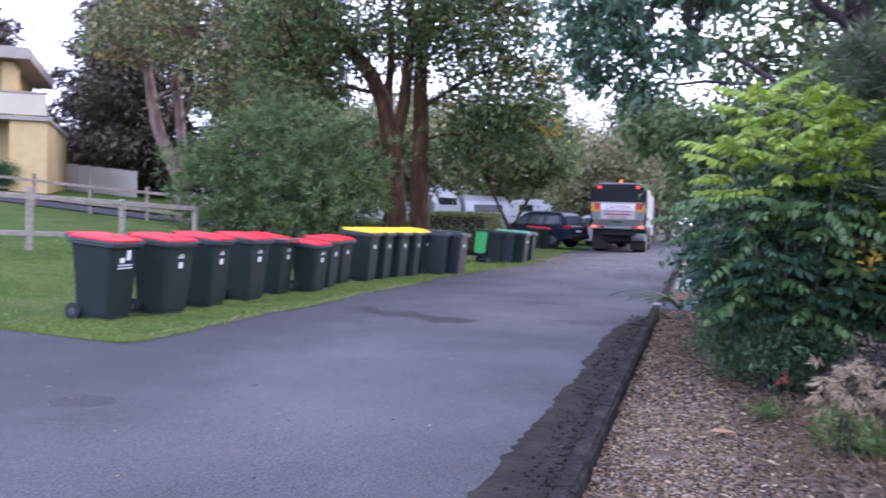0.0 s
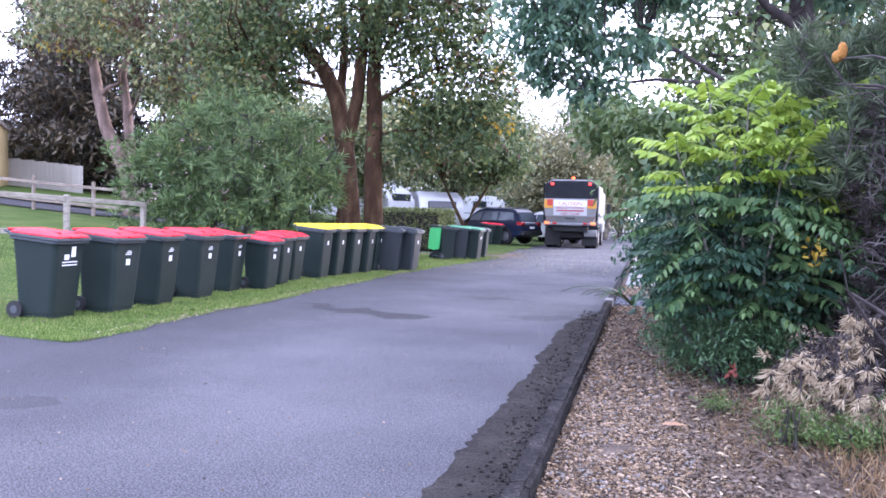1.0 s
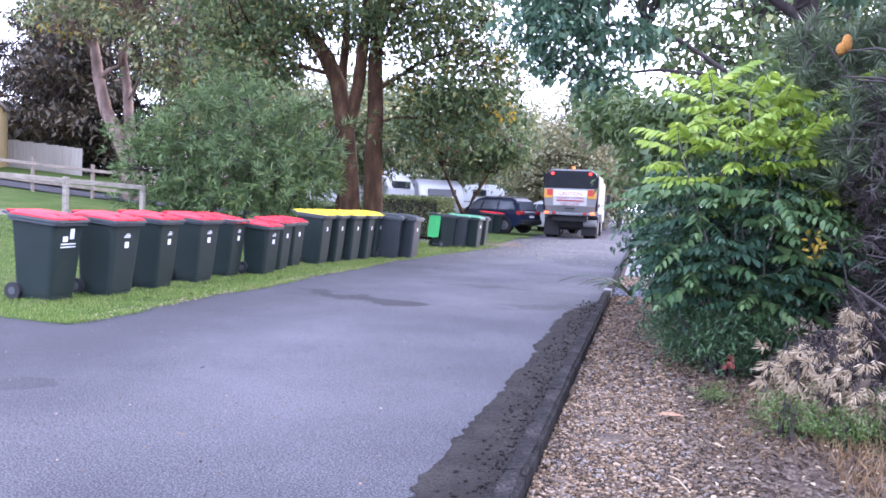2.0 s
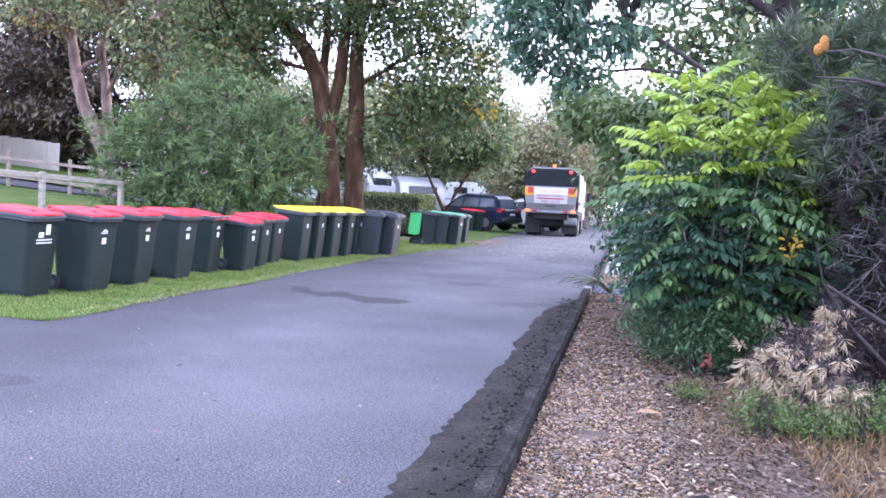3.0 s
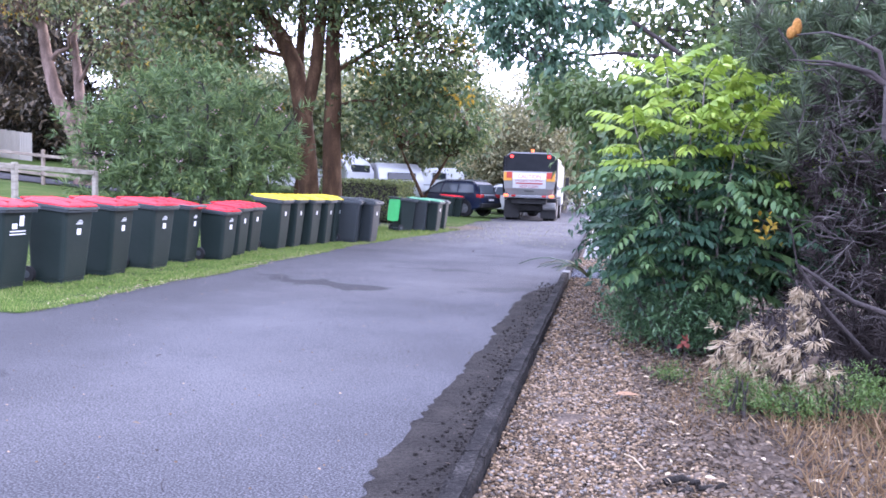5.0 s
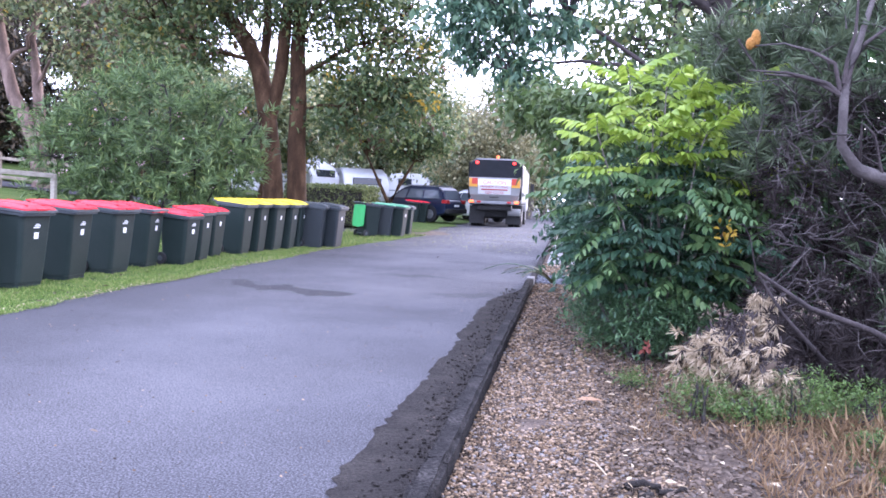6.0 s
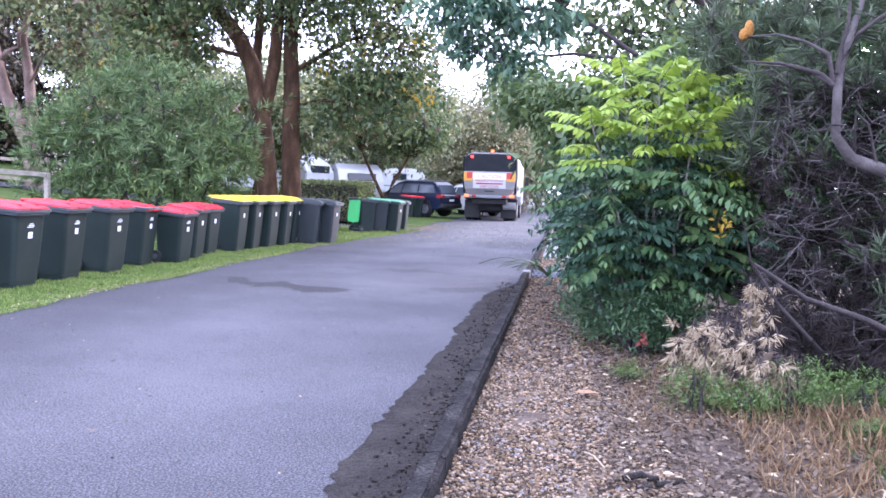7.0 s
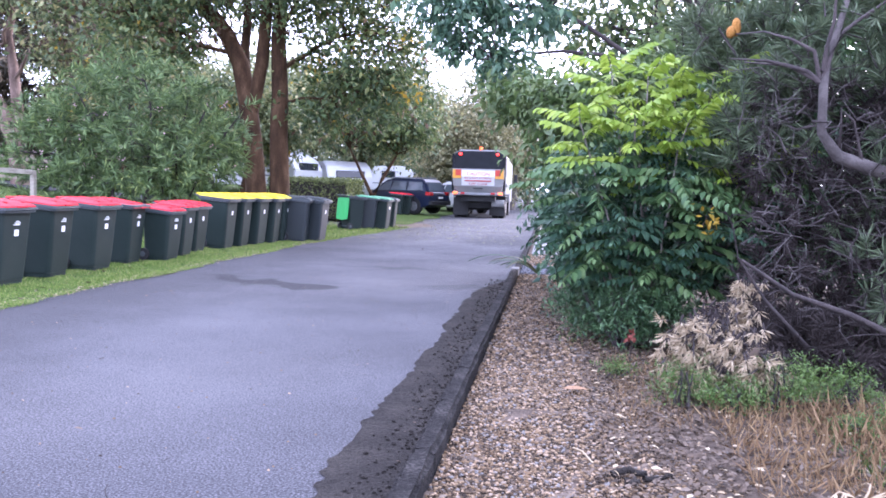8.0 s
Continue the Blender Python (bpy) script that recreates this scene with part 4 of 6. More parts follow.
def low_shrub(name, at, label, rng, blobs, count, per, spread, length, width, leaf, droop=0.2, stems=9, category="shrub"):
    t = thing(name, at, label, category)
    hi = [bend(rng, (rng.normal(0, 0.04), rng.normal(0, 0.04), 0), (b[0] + rng.normal(0, b[3] * 0.4), b[1] + rng.normal(0, b[4] * 0.4), b[2] + b[5] * 0.6), 0.012, 0.004, 6, 0.2) for b in blobs for _ in range(stems)]
    tubes("stem", hi, M["bark_dark"], t, 5)["kind"] = "stuff"
    crown("foliage", rng, blobs, count, per, spread, length, width, M[leaf], t, droop, 0.0)["kind"] = "stuff"
    return t


low_shrub("low_shrub", (0.62, 7.0, 0), "low fine-leaved blue green shrub under the taller one", R(41),
          [(0.05, 0.0, 0.3, 0.34, 0.3, 0.26), (-0.28, 0.45, 0.32, 0.3, 0.35, 0.26), (0.3, 0.0, 0.5, 0.28, 0.3, 0.3)], 260, 30, 0.07, 0.06, 0.012, "leaf_deep", -0.1)
low_shrub("low_shrub", (0.42, 8.9, 0), "dense dark green shrub beside the gravel", R(42),
          [(0.1, 0.0, 0.8, 0.5, 0.6, 0.55), (0.0, 0.9, 1.2, 0.55, 0.6, 0.6), (0.35, 0.2, 0.35, 0.45, 0.6, 0.35)], 300, 34, 0.12, 0.09, 0.04, "leaf_shrub_deep", 0.5)


def whorls(rng, centres, ways, stem, per, length, width, mats, parent, cone=0.5, name="needles", rise=0.0):
    """Sprays of narrow leaves round short shoots."""
    paths, C, A, N = [], [], [], []
    for c, w in zip(centres, ways):
        w = w / np.linalg.norm(w)
        a = np.cross(w, rng.normal(size=3))
        a /= np.linalg.norm(a)
        b = np.cross(w, a)
        L = stem * (0.7 + 0.6 * rng.random())
        paths.append([(c - w * L * 1.2, 0.006), (c, 0.005), (c + w * L, 0.003)])
        th = rng.random(per) * 2 * np.pi
        s = rng.random(per)
        d = (np.cos(th)[:, None] * a + np.sin(th)[:, None] * b) * cone + w * (0.35 + 0.5 * s[:, None]) + rng.normal(0, 0.1, (per, 3))
        C.append(c + w * (L * s)[:, None]), A.append(d), N.append(rng.normal(size=(per, 3)) * (0.6 if rise else 1.0) + np.array([0, -0.3 * rise, rise]))
    C, A, N = np.concatenate(C), np.concatenate(A), np.concatenate(N)
    k = 0.7 + 0.6 * rng.random(len(C))
    ob = leaves(name, C, A, N, length * k, width, M[mats], parent)
    ob["kind"] = "stuff"
    return paths, ob


def oleander_sprays():
    """Whorls of narrow leaves at the shoot ends of the oleander, facing outwards and up."""
    bush = [o for o in scene.objects if o.name.startswith("oleander_bush")][0]
    o = np.array(bush.matrix_basis.translation)
    rng = R(45)
    for blobs, n in (([(-9.5, 17.6, 2.35, 2.5, 1.5, 1.6), (-11.3, 17.6, 1.9, 1.3, 1.2, 1.5), (-8.0, 17.8, 1.9, 0.95, 1.0, 1.5), (-9.2, 17.2, 1.3, 2.2, 1.2, 1.0), (-9.8, 17.6, 3.65, 1.1, 1.0, 0.5)], 1250),):
        C, D = clumps_in(rng, blobs, n)
        keep = C[:, 2] > 0.45
        C, D = C[keep] - o, D[keep]
        whorls(rng, C, D * 0.8 + np.array([0, 0, 0.55]) + rng.normal(0, 0.25, C.shape), 0.13, 14, 0.23, 0.031, "leaf_oleander", bush, 0.75, "leaf_spray", 0.7)
        C, D = clumps_in(rng, blobs, 70)
        C = C[C[:, 2] > 1.2]
        leaves("blossom", np.repeat(C - o, 5, 0) + rng.normal(0, 0.03, (len(C) * 5, 3)), rng.normal(size=(len(C) * 5, 3)), rng.normal(size=(len(C) * 5, 3)), 0.05, 0.04, M["petal"], bush)["kind"] = "stuff"


def banksia(at, label, rng):
    t = thing("banksia_bush", at, label, "shrub")
    o = np.array(at)

    def loc(*p):
        return np.array(p) - o
    main = [
        [(loc(3.4, 6.7, 1.2), 0.06), (loc(2.8, 6.4, 1.42), 0.052), (loc(2.3, 6.2, 1.52), 0.046), (loc(1.97, 6.1, 1.62), 0.04), (loc(1.84, 6.05, 1.78), 0.028), (loc(1.82, 6.0, 2.1), 0.026), (loc(1.9, 6.1, 2.4), 0.022), (loc(2.1, 6.4, 2.9), 0.016), (loc(2.2, 6.6, 3.3), 0.008)],
        [(loc(2.5, 6.9, 0.1), 0.045), (loc(2.35, 6.0, 0.4), 0.035), (loc(2.0, 5.75, 0.55), 0.028), (loc(1.6, 5.65, 0.68), 0.022), (loc(1.25, 5.6, 0.9), 0.014)],
        [(loc(2.2, 6.6, 0.0), 0.03), (loc(1.75, 5.85, 0.32), 0.024), (loc(1.45, 5.75, 0.62), 0.018), (loc(1.27, 5.7, 0.88), 0.01)],
        [(loc(2.6, 7.0, 0), 0.07), (loc(2.7, 7.0, 0.7), 0.06), (loc(3.4, 6.7, 1.2), 0.06)],
        [(loc(2.4, 6.8, 0.8), 0.04), (loc(1.9, 6.9, 1.7), 0.03), (loc(1.55, 7.0, 2.3), 0.02), (loc(1.3, 7.1, 2.7), 0.01)],
        [(loc(2.4, 6.8, 1.0), 0.04), (loc(2.7, 7.0, 2.0), 0.03), (loc(2.8, 7.0, 3.2), 0.012)],
        [(loc(1.83, 6.0, 2.1), 0.02), (loc(1.6, 6.1, 2.25), 0.014), (loc(1.35, 6.3, 2.3), 0.008)],
        [(loc(2.05, 6.3, 1.55), 0.016), (loc(1.95, 6.0, 1.75), 0.012), (loc(1.93, 5.95, 1.95), 0.006)],
    ]
    forks = [
        [(loc(1.81, 6.02, 2.1), 0.03), (loc(1.86, 6.05, 2.29), 0.024), (loc(1.95, 6.05, 2.48), 0.02), (loc(2.09, 6.1, 2.59), 0.016), (loc(2.3, 6.2, 2.74), 0.01)],
        [(loc(1.82, 6.03, 2.2), 0.024), (loc(1.84, 6.05, 2.36), 0.02), (loc(1.88, 6.05, 2.55), 0.016), (loc(1.9, 6.1, 2.85), 0.01)],
        [(loc(1.8, 6.02, 2.12), 0.028), (loc(1.72, 6.05, 2.2), 0.024), (loc(1.58, 6.05, 2.24), 0.02), (loc(1.46, 6.1, 2.28), 0.014), (loc(1.22, 6.2, 2.31), 0.006)],
        [(loc(1.8, 6.03, 2.15), 0.024), (loc(1.76, 6.05, 2.34), 0.02), (loc(1.62, 6.1, 2.43), 0.014), (loc(1.5, 6.4, 2.54), 0.01), (loc(1.42, 6.98, 2.63), 0.008)],
        [(loc(2.14, 6.12, 1.6), 0.016), (loc(2.05, 6.05, 1.86), 0.012), (loc(1.98, 6.05, 1.93), 0.006)],
    ]
    tubes("main_branch", [[(p, q * 1.15) for p, q in main[0]]], M["bark_mid"], t, 10)
    tubes("fork", [[(p, q * 0.72) for p, q in path] for path in forks], M["bark_dark"], t, 8)["kind"] = "stuff"
    tubes("branch", [[(p, q * 0.72) for p, q in path] for path in main[1:]], M["bark_dark"], t, 8)["kind"] = "stuff"
    # tangle of thin dead twigs
    tw = []
    for _ in range(620):
        a = np.array([rng.uniform(1.45, 3.4), rng.uniform(6.0, 7.4), rng.uniform(0.25, 2.2)])
        a[0] = max(a[0], 1.25 + 0.25 * (a[1] - 5.8))
        d = unit(rng.normal(size=3) * np.array([1, 0.6, 0.55]) + np.array([-0.35, -0.2, 0.1])) * rng.uniform(0.2, 0.6)
        tw.append([(p - o, rr) for p, rr in bend(rng, a, a + d, rng.uniform(0.003, 0.009), 0.0015, 5, 0.5)])
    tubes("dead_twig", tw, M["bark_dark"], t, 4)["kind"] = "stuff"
    fine = []
    for _ in range(110):
        a = np.array([rng.uniform(1.35, 2.6), rng.uniform(5.7, 6.2), rng.uniform(0.3, 2.0)])
        d = unit(rng.normal(size=3) * np.array([1, 0.4, 0.8])) * rng.uniform(0.15, 0.5)
        fine.append([(p - o, rr) for p, rr in bend(rng, a, a + d, rng.uniform(0.002, 0.004), 0.001, 6, 0.8)])
    tubes("twig", fine, M["bark_mid"], t, 4)["kind"] = "stuff"
    # brown withered needles inside, their colour darkened for the shade under the canopy
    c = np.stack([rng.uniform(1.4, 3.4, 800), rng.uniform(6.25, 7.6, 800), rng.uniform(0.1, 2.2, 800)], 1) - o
    whorls(rng, c, rng.normal(size=c.shape) + np.array([-0.3, -0.3, 0.2]), 0.08, 26, 0.11, 0.008, "leaf_brown_shaded", t, 0.6, "withered_needles")
    # low needles added in the same dark colour to stand in for deep shadow
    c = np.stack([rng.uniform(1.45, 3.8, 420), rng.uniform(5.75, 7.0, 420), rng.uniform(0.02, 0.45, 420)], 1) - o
    whorls(rng, c, rng.normal(size=c.shape) + np.array([-0.2, -0.3, 0.3]), 0.08, 24, 0.13, 0.009, "leaf_brown_shaded", t, 0.7, "thatch")
    # living grey green sprays, mostly high up
    n = 900
    c = np.concatenate([
        np.stack([rng.uniform(1.1, 2.0, n // 7), rng.uniform(7.2, 8.2, n // 7), rng.uniform(2.4, 2.95, n // 7)], 1),
        np.stack([rng.uniform(1.7, 3.6, n // 2), rng.uniform(6.2, 7.8, n // 2), rng.uniform(2.1, 3.4, n // 2)], 1),
        np.stack([rng.uniform(1.3, 2.0, n // 8), rng.uniform(6.4, 7.2, n // 8), rng.uniform(1.5, 2.3, n // 8)], 1),
        np.stack([rng.uniform(2.2, 3.4, n // 8), rng.uniform(6.0, 6.8, n // 8), rng.uniform(0.2, 2.0, n // 8)], 1)]) - o
    w = rng.normal(size=c.shape) * 0.6 + np.array([-0.3, -0.35, 0.7])
    p, _ = whorls(rng, c, w, 0.1, 26, 0.14, 0.012, "leaf_banksia", t, 0.7, rise=0.6)
    tubes("shoot", p, M["bark_dark"], t, 4)["kind"] = "stuff"
    # withered tan sprays hanging low at the front
    # in a few ragged clusters, with bits in the shade-darkened brown between
    c, cb = [], []
    for x, y, z, q, k in ((0.98, 5.42, 0.38, 0.085, 80), (1.1, 5.36, 0.26, 0.095, 90), (1.26, 5.34, 0.24, 0.085, 70), (1.1, 5.6, 0.42, 0.08, 44), (1.4, 5.45, 0.22, 0.07, 44), (1.28, 5.6, 0.36, 0.07, 30), (0.95, 5.45, 0.24, 0.06, 40), (1.27, 5.75, 0.56, 0.06, 18), (1.36, 5.8, 0.7, 0.05, 8)):
        k = int(k * 2.4)
        c.append(rng.normal(0, 1, (k, 3)) * np.array([q, q * 0.8, q * 0.75]) + np.array([x, y, z]))
        cb.append(rng.normal(0, 1, (k // 5, 3)) * np.array([q, q * 0.8, q * 0.75]) + np.array([x + 0.07, y + 0.05, z + 0.03]))
    c, cb = np.concatenate(c), np.concatenate(cb)
    c[:, 2], cb[:, 2] = np.maximum(c[:, 2], 0.12), np.maximum(cb[:, 2], 0.12)
    c, cb = c - o, cb - o
    whorls(rng, cb, rng.normal(size=cb.shape) * 0.6 + np.array([-0.5, -0.3, -0.3]), 0.06, 22, 0.08, 0.012, "leaf_brown_shaded", t, 0.5, "rotten_leaves")
    w = rng.normal(size=c.shape) * 0.4 + np.array([-0.35, -0.35, -0.9])
    p, ob = whorls(rng, c, w, 0.04, 16, 0.078, 0.0095, "leaf_dead", t, 0.4, "dead_leaves")
    tagged(ob, "dry tan leaves on broken branches")
    tubes("dead_shoot", p, M["bark_dark"], t, 4)["kind"] = "stuff"
    # a flower cone of two lobes, and one withered cone low down
    for x, y, z, rx, h in ((1.42, 7.0, 2.69, 0.038, 0.075), (1.375, 6.98, 2.645, 0.035, 0.05)):
        bm = bmesh.new()
        bmesh.ops.create_uvsphere(bm, u_segments=16, v_segments=12, radius=1, matrix=Matrix.Translation(Vector((x, y, z)) - Vector(at)) @ Matrix.Diagonal((rx, rx, h, 1)))
        part("flower_cone", bm, M["cone"], t, "orange brown flower cone", True)
    bm = bmesh.new()
    bmesh.ops.create_uvsphere(bm, u_segments=14, v_segments=10, radius=1, matrix=Matrix.Translation(Vector((1.25, 5.25, 0.3)) - Vector(at)) @ Matrix.Rotation(0.6, 4, "Y") @ Matrix.Diagonal((0.03, 0.03, 0.1, 1)))
    part("withered_cone", bm, M["litter"], t, "rusty withered cone", True)
    return t


oleander_sprays()
banksia((2.4, 6.7, 0), "sprawling banksia with grey green needles and dead brown twigs", R(43))

# screen of dark shrubbery behind the banksia
low_shrub("dark_shrub", (3.6, 9.2, 0), "dark dense shrubbery behind the banksia", R(44),
          [(0, 0, 1.4, 1.6, 0.9, 1.4), (-1.6, 0.3, 1.2, 0.9, 0.8, 1.2), (1.8, -0.5, 1.6, 1.4, 1.0, 1.6), (-1.0, 0.2, 2.6, 0.9, 0.7, 0.8), (1.0, 0.2, 3.2, 1.6, 0.8, 1.0)], 1050, 38, 0.2, 0.12, 0.05, "leaf_deep", 0.2, 5)

# weeds and dry grass at the foot of the shrubs
for i, (x, y, rx, ry, h) in enumerate(((0.84, 5.15, 0.16, 0.13, 0.26), (1.12, 5.05, 0.16, 0.14, 0.2), (1.42, 5.2, 0.26, 0.2, 0.32), (1.85, 5.3, 0.22, 0.18, 0.24), (2.1, 4.75, 0.22, 0.2, 0.16), (1.7, 4.7, 0.1, 0.1, 0.1), (0.5, 5.9, 0.1, 0.1, 0.07), (1.95, 4.2, 0.2, 0.2, 0.1))):
    low_shrub("weed_patch", (x, y, 0), "fresh green ferny weeds growing over leaf litter", R(50 + i), [(0, 0, h * 0.55, rx, ry, h * 0.6)], int(700 * rx * ry) + 16, 44, 0.05, 0.024, 0.0085, "weed", -0.3, 5, "weeds")


def straw_patch(name, rng, n, xr, yr, h, leaf, label, category, w=0.006):
    t = thing(name, (0, 0, 0), label, category, kind="stuff")
    x, y = rng.uniform(*xr, n), rng.uniform(*yr, n)
    C = np.stack([x, y, ground_z(x, y)], 1)
    A = rng.normal(size=(n, 3)) * 0.55 + np.array([0, 0, 0.8])
    leaves("blades", C, A, rng.normal(size=(n, 3)), h * (0.4 + 0.9 * rng.random(n)), w, M[leaf], t)["kind"] = "stuff"
    return t


straw_patch("dry_grass", R(61), 3600, (0.95, 2.9), (3.6, 5.3), 0.13, "straw", "dry straw coloured grass tufts on litter", "dry grass", 0.0032)
straw_patch("dry_grass", R(60), 700, (1.5, 2.9), (4.2, 5.2), 0.2, "straw", "taller bleached grass stalks below the shrubs", "dry grass", 0.004)
straw_patch("dry_grass", R(62), 900, (0.45, 0.9), (4.6, 6.6), 0.07, "straw", "thin dry grass among the gravel", "dry grass", 0.003)
straw_patch("green_tufts", R(63), 1000, (1.5, 2.9), (3.6, 5.0), 0.12, "weed", "green grass tufts among dry straw", "grass", 0.006)
straw_patch("green_tufts", R(64), 260, (0.1, 0.9), (6.8, 9.0), 0.06, "weed", "green seedlings among the gravel", "grass", 0.008)


# strap-leaved plant by the path
def strap_plant(at, label, rng):
    t = thing("strap_leaved_plant", at, label, "plant")
    for k in range(15):
        a = rng.uniform(2.3, 4.3) if k < 10 else rng.uniform(0, 6.28)
        L = rng.uniform(0.6, 1.15)
        bm = bmesh.new()
        prev = None
        for i in range(8):
            s = i / 7
            w = 0.028 * (1 - s ** 2) + 0.002
            x = L * s * 0.9
            z = 0.1 + L * (0.75 * s - 0.6 * s * s)
            row = [bm.verts.new((x * math.cos(a) - q * w * math.sin(a), x * math.sin(a) + q * w * math.cos(a), z + (0.006 if q else 0))) for q in (-1, 0, 1)]
            if prev:
                bm.faces.new((prev[0], prev[1], row[1], row[0]))
                bm.faces.new((prev[1], prev[2], row[2], row[1]))
            prev = row
        part("leaf", bm, M["leaf_deep" if k % 3 else "leaf_pale"], t)
    return t


strap_plant((-0.2, 11.9, 0.02), "spiky strap-leaved plant leaning over the kerb", R(65))


# ---- fences ----
def rail_fence(label, posts, rails, mname, w=0.1, group=""):
    """Posts (x, y, height) and rails at given heights above the ground, each rail from post to post."""
    t = thing("post_and_rail_fence", (posts[0][0], posts[0][1], float(ground_z(*posts[0][:2]))), label, "fence")
    o = Vector(t.matrix_basis.translation)
    for x, y, h in posts:
        z = float(ground_z(x, y))
        bm = boxed(x - w / 2, x + w / 2, y - w / 2, y + w / 2, z - 0.1, z + h, 0.01, 1)
        bmesh.ops.translate(bm, vec=-o, verts=bm.verts)
        part("post", bm, M[mname], t)
    for (x0, y0, h0), (x1, y1, h1) in zip(posts, posts[1:]):
        for rz in rails:
            a = Vector((x0, y0 - w * 0.5 - 0.02, float(ground_z(x0, y0)) + rz))
            b = Vector((x1, y1 - w * 0.5 - 0.02, float(ground_z(x1, y1)) + rz))
            d = b - a
            bm = boxed(-0.022, 0.022, -d.length / 2 - 0.02, d.length / 2 + 0.02, -0.05, 0.05, 0.006, 1)
            bmesh.ops.transform(bm, matrix=Matrix.Translation((a + b) / 2 - o) @ d.to_track_quat("Y", "Z").to_matrix().to_4x4(), verts=bm.verts)
            part("rail", bm, M[mname], t)
    return t


rail_fence("white painted timber post and rail fence on the lawn", [(-13.6, 8.0, 1.15), (-12.65, 10.0, 1.15), (-11.72, 12.0, 1.15), (-11.3, 14.0, 1.06), (-10.92, 16.0, 1.02)], (0.98, 0.3), "fence_white")
rail_fence("weathered timber post and rail fence along the driveway", [(-30.5, 23.6, 1.2), (-25.6, 23.8, 1.2), (-23.1, 23.9, 1.2), (-20.7, 24.0, 1.2), (-18.3, 24.0, 1.15), (-16.4, 24.0, 1.1), (-14.2, 24.0, 1.1)], (0.95, 0.35), "fence_raw")


def panel_fence():
    t = thing("steel_panel_fence", (-38.2, 42, 2.45), "cream steel sheet fence panels on the slope", "fence")
    xs = [0, 1.05, 2.0, 2.9, 3.8, 4.6, 5.3, 6.05]
    for i in range(7):
        a, b = xs[i], xs[i + 1]
        yo = 0 if i < 4 else -0.25 * (i - 3)
        z = -0.09 * (a + b) / 2
        bm = bmesh.new()
        box(bm, a + 0.02, b - 0.02, yo - 0.02, yo + 0.02, z - 0.2, z + 1.8)
        for k in range(4):
            xx = a + 0.1 + (b - a - 0.2) * k / 3
            box(bm, xx - 0.03, xx + 0.03, yo - 0.035, yo - 0.018, z - 0.15, z + 1.78)
        part("panel", bm, M["steel_cream"], t)
        part("post", boxed(a - 0.025, a + 0.025, yo - 0.045, yo + 0.04, z - 0.2, z + 1.84), M["steel_cream"], t)
    return t


panel_fence()


# ---- apartment house on the slope ----
def apartment_house():
    x1, y1, z0 = -32.0, 34.0, 2.45
    t = thing("apartment_house", (x1, y1, z0), "two-storey cream rendered house with balcony and flat roof", "house", turn=37)
    W = 15.0
    part("wall", boxed(-W, 0, 2.0, 10, -1.2, 3.35), M["render_yellow"], t)
    part("wall", boxed(-W, -1.9, 2.0, 10, 3.58, 6.35), M["render_yellow"], t)
    part("pier", boxed(-1.75, 0.0, -0.05, 1.99, -1.2, 3.35, 0.01, 1), M["render_yellow"], t)
    part("pier", boxed(-2.15, -1.55, 0.2, 1.99, 3.58, 6.3), M["render_yellow"], t)
    part("floor_slab", boxed(-W, 0.1, -0.25, 10.0, 3.36, 3.57), M["fascia"], t)
    part("roof", boxed(-W - 0.3, -0.75, -0.6, 10.3, 6.36, 6.95, 0.02, 1), M["fascia"], t, "flat roof with deep fascia")
    for i in range(6):
        a = -W + i * (W / 6)
        part("balcony_panel", boxed(a + 0.03, a + W / 6 - 0.03, -0.22, -0.14, 3.62, 4.7, 0.01, 1), M["balcony"], t)
    part("handrail", boxed(-W, 0.06, -0.26, -0.1, 4.72, 4.8), M["fascia"], t)
    for i, (a, b, lo, hi) in enumerate(((-4.9, -2.5, 0.5, 2.7), (-9.0, -6.0, 0.1, 2.6), (-4.8, -2.6, 3.9, 5.9), (-9.0, -6.0, 3.65, 5.9))):
        win = part("window", boxed(a, b, 1.93, 1.985, lo, hi), M["white"], t, "white framed window")
        mid = (a + b) / 2
        part("pane", boxed(a + 0.08, mid - 0.04, 1.90, 1.925, lo + 0.08, hi - 0.08), M["glass"], win)
        part("pane", boxed(mid + 0.04, b - 0.08, 1.90, 1.925, lo + 0.08, hi - 0.08), M["glass"], win)
        part("curtain", boxed(a + 0.1, a + 0.55, 1.86, 1.895, lo + 0.1, hi - 0.1), M["balcony"], win)
    return t


apartment_house()
for i, (x, y, s) in enumerate(((-33.8, 32.6, 0.9), (-36.6, 32.2, 1.0))):
    low_shrub("garden_bush", (x, y, float(ground_z(x, y)) + 0.2), "rounded dark green bush in front of the house", R(70 + i), [(0, 0, s * 0.6, s, s * 0.7, s * 0.7)], 120, 26, 0.16, 0.14, 0.07, "leaf_deep")


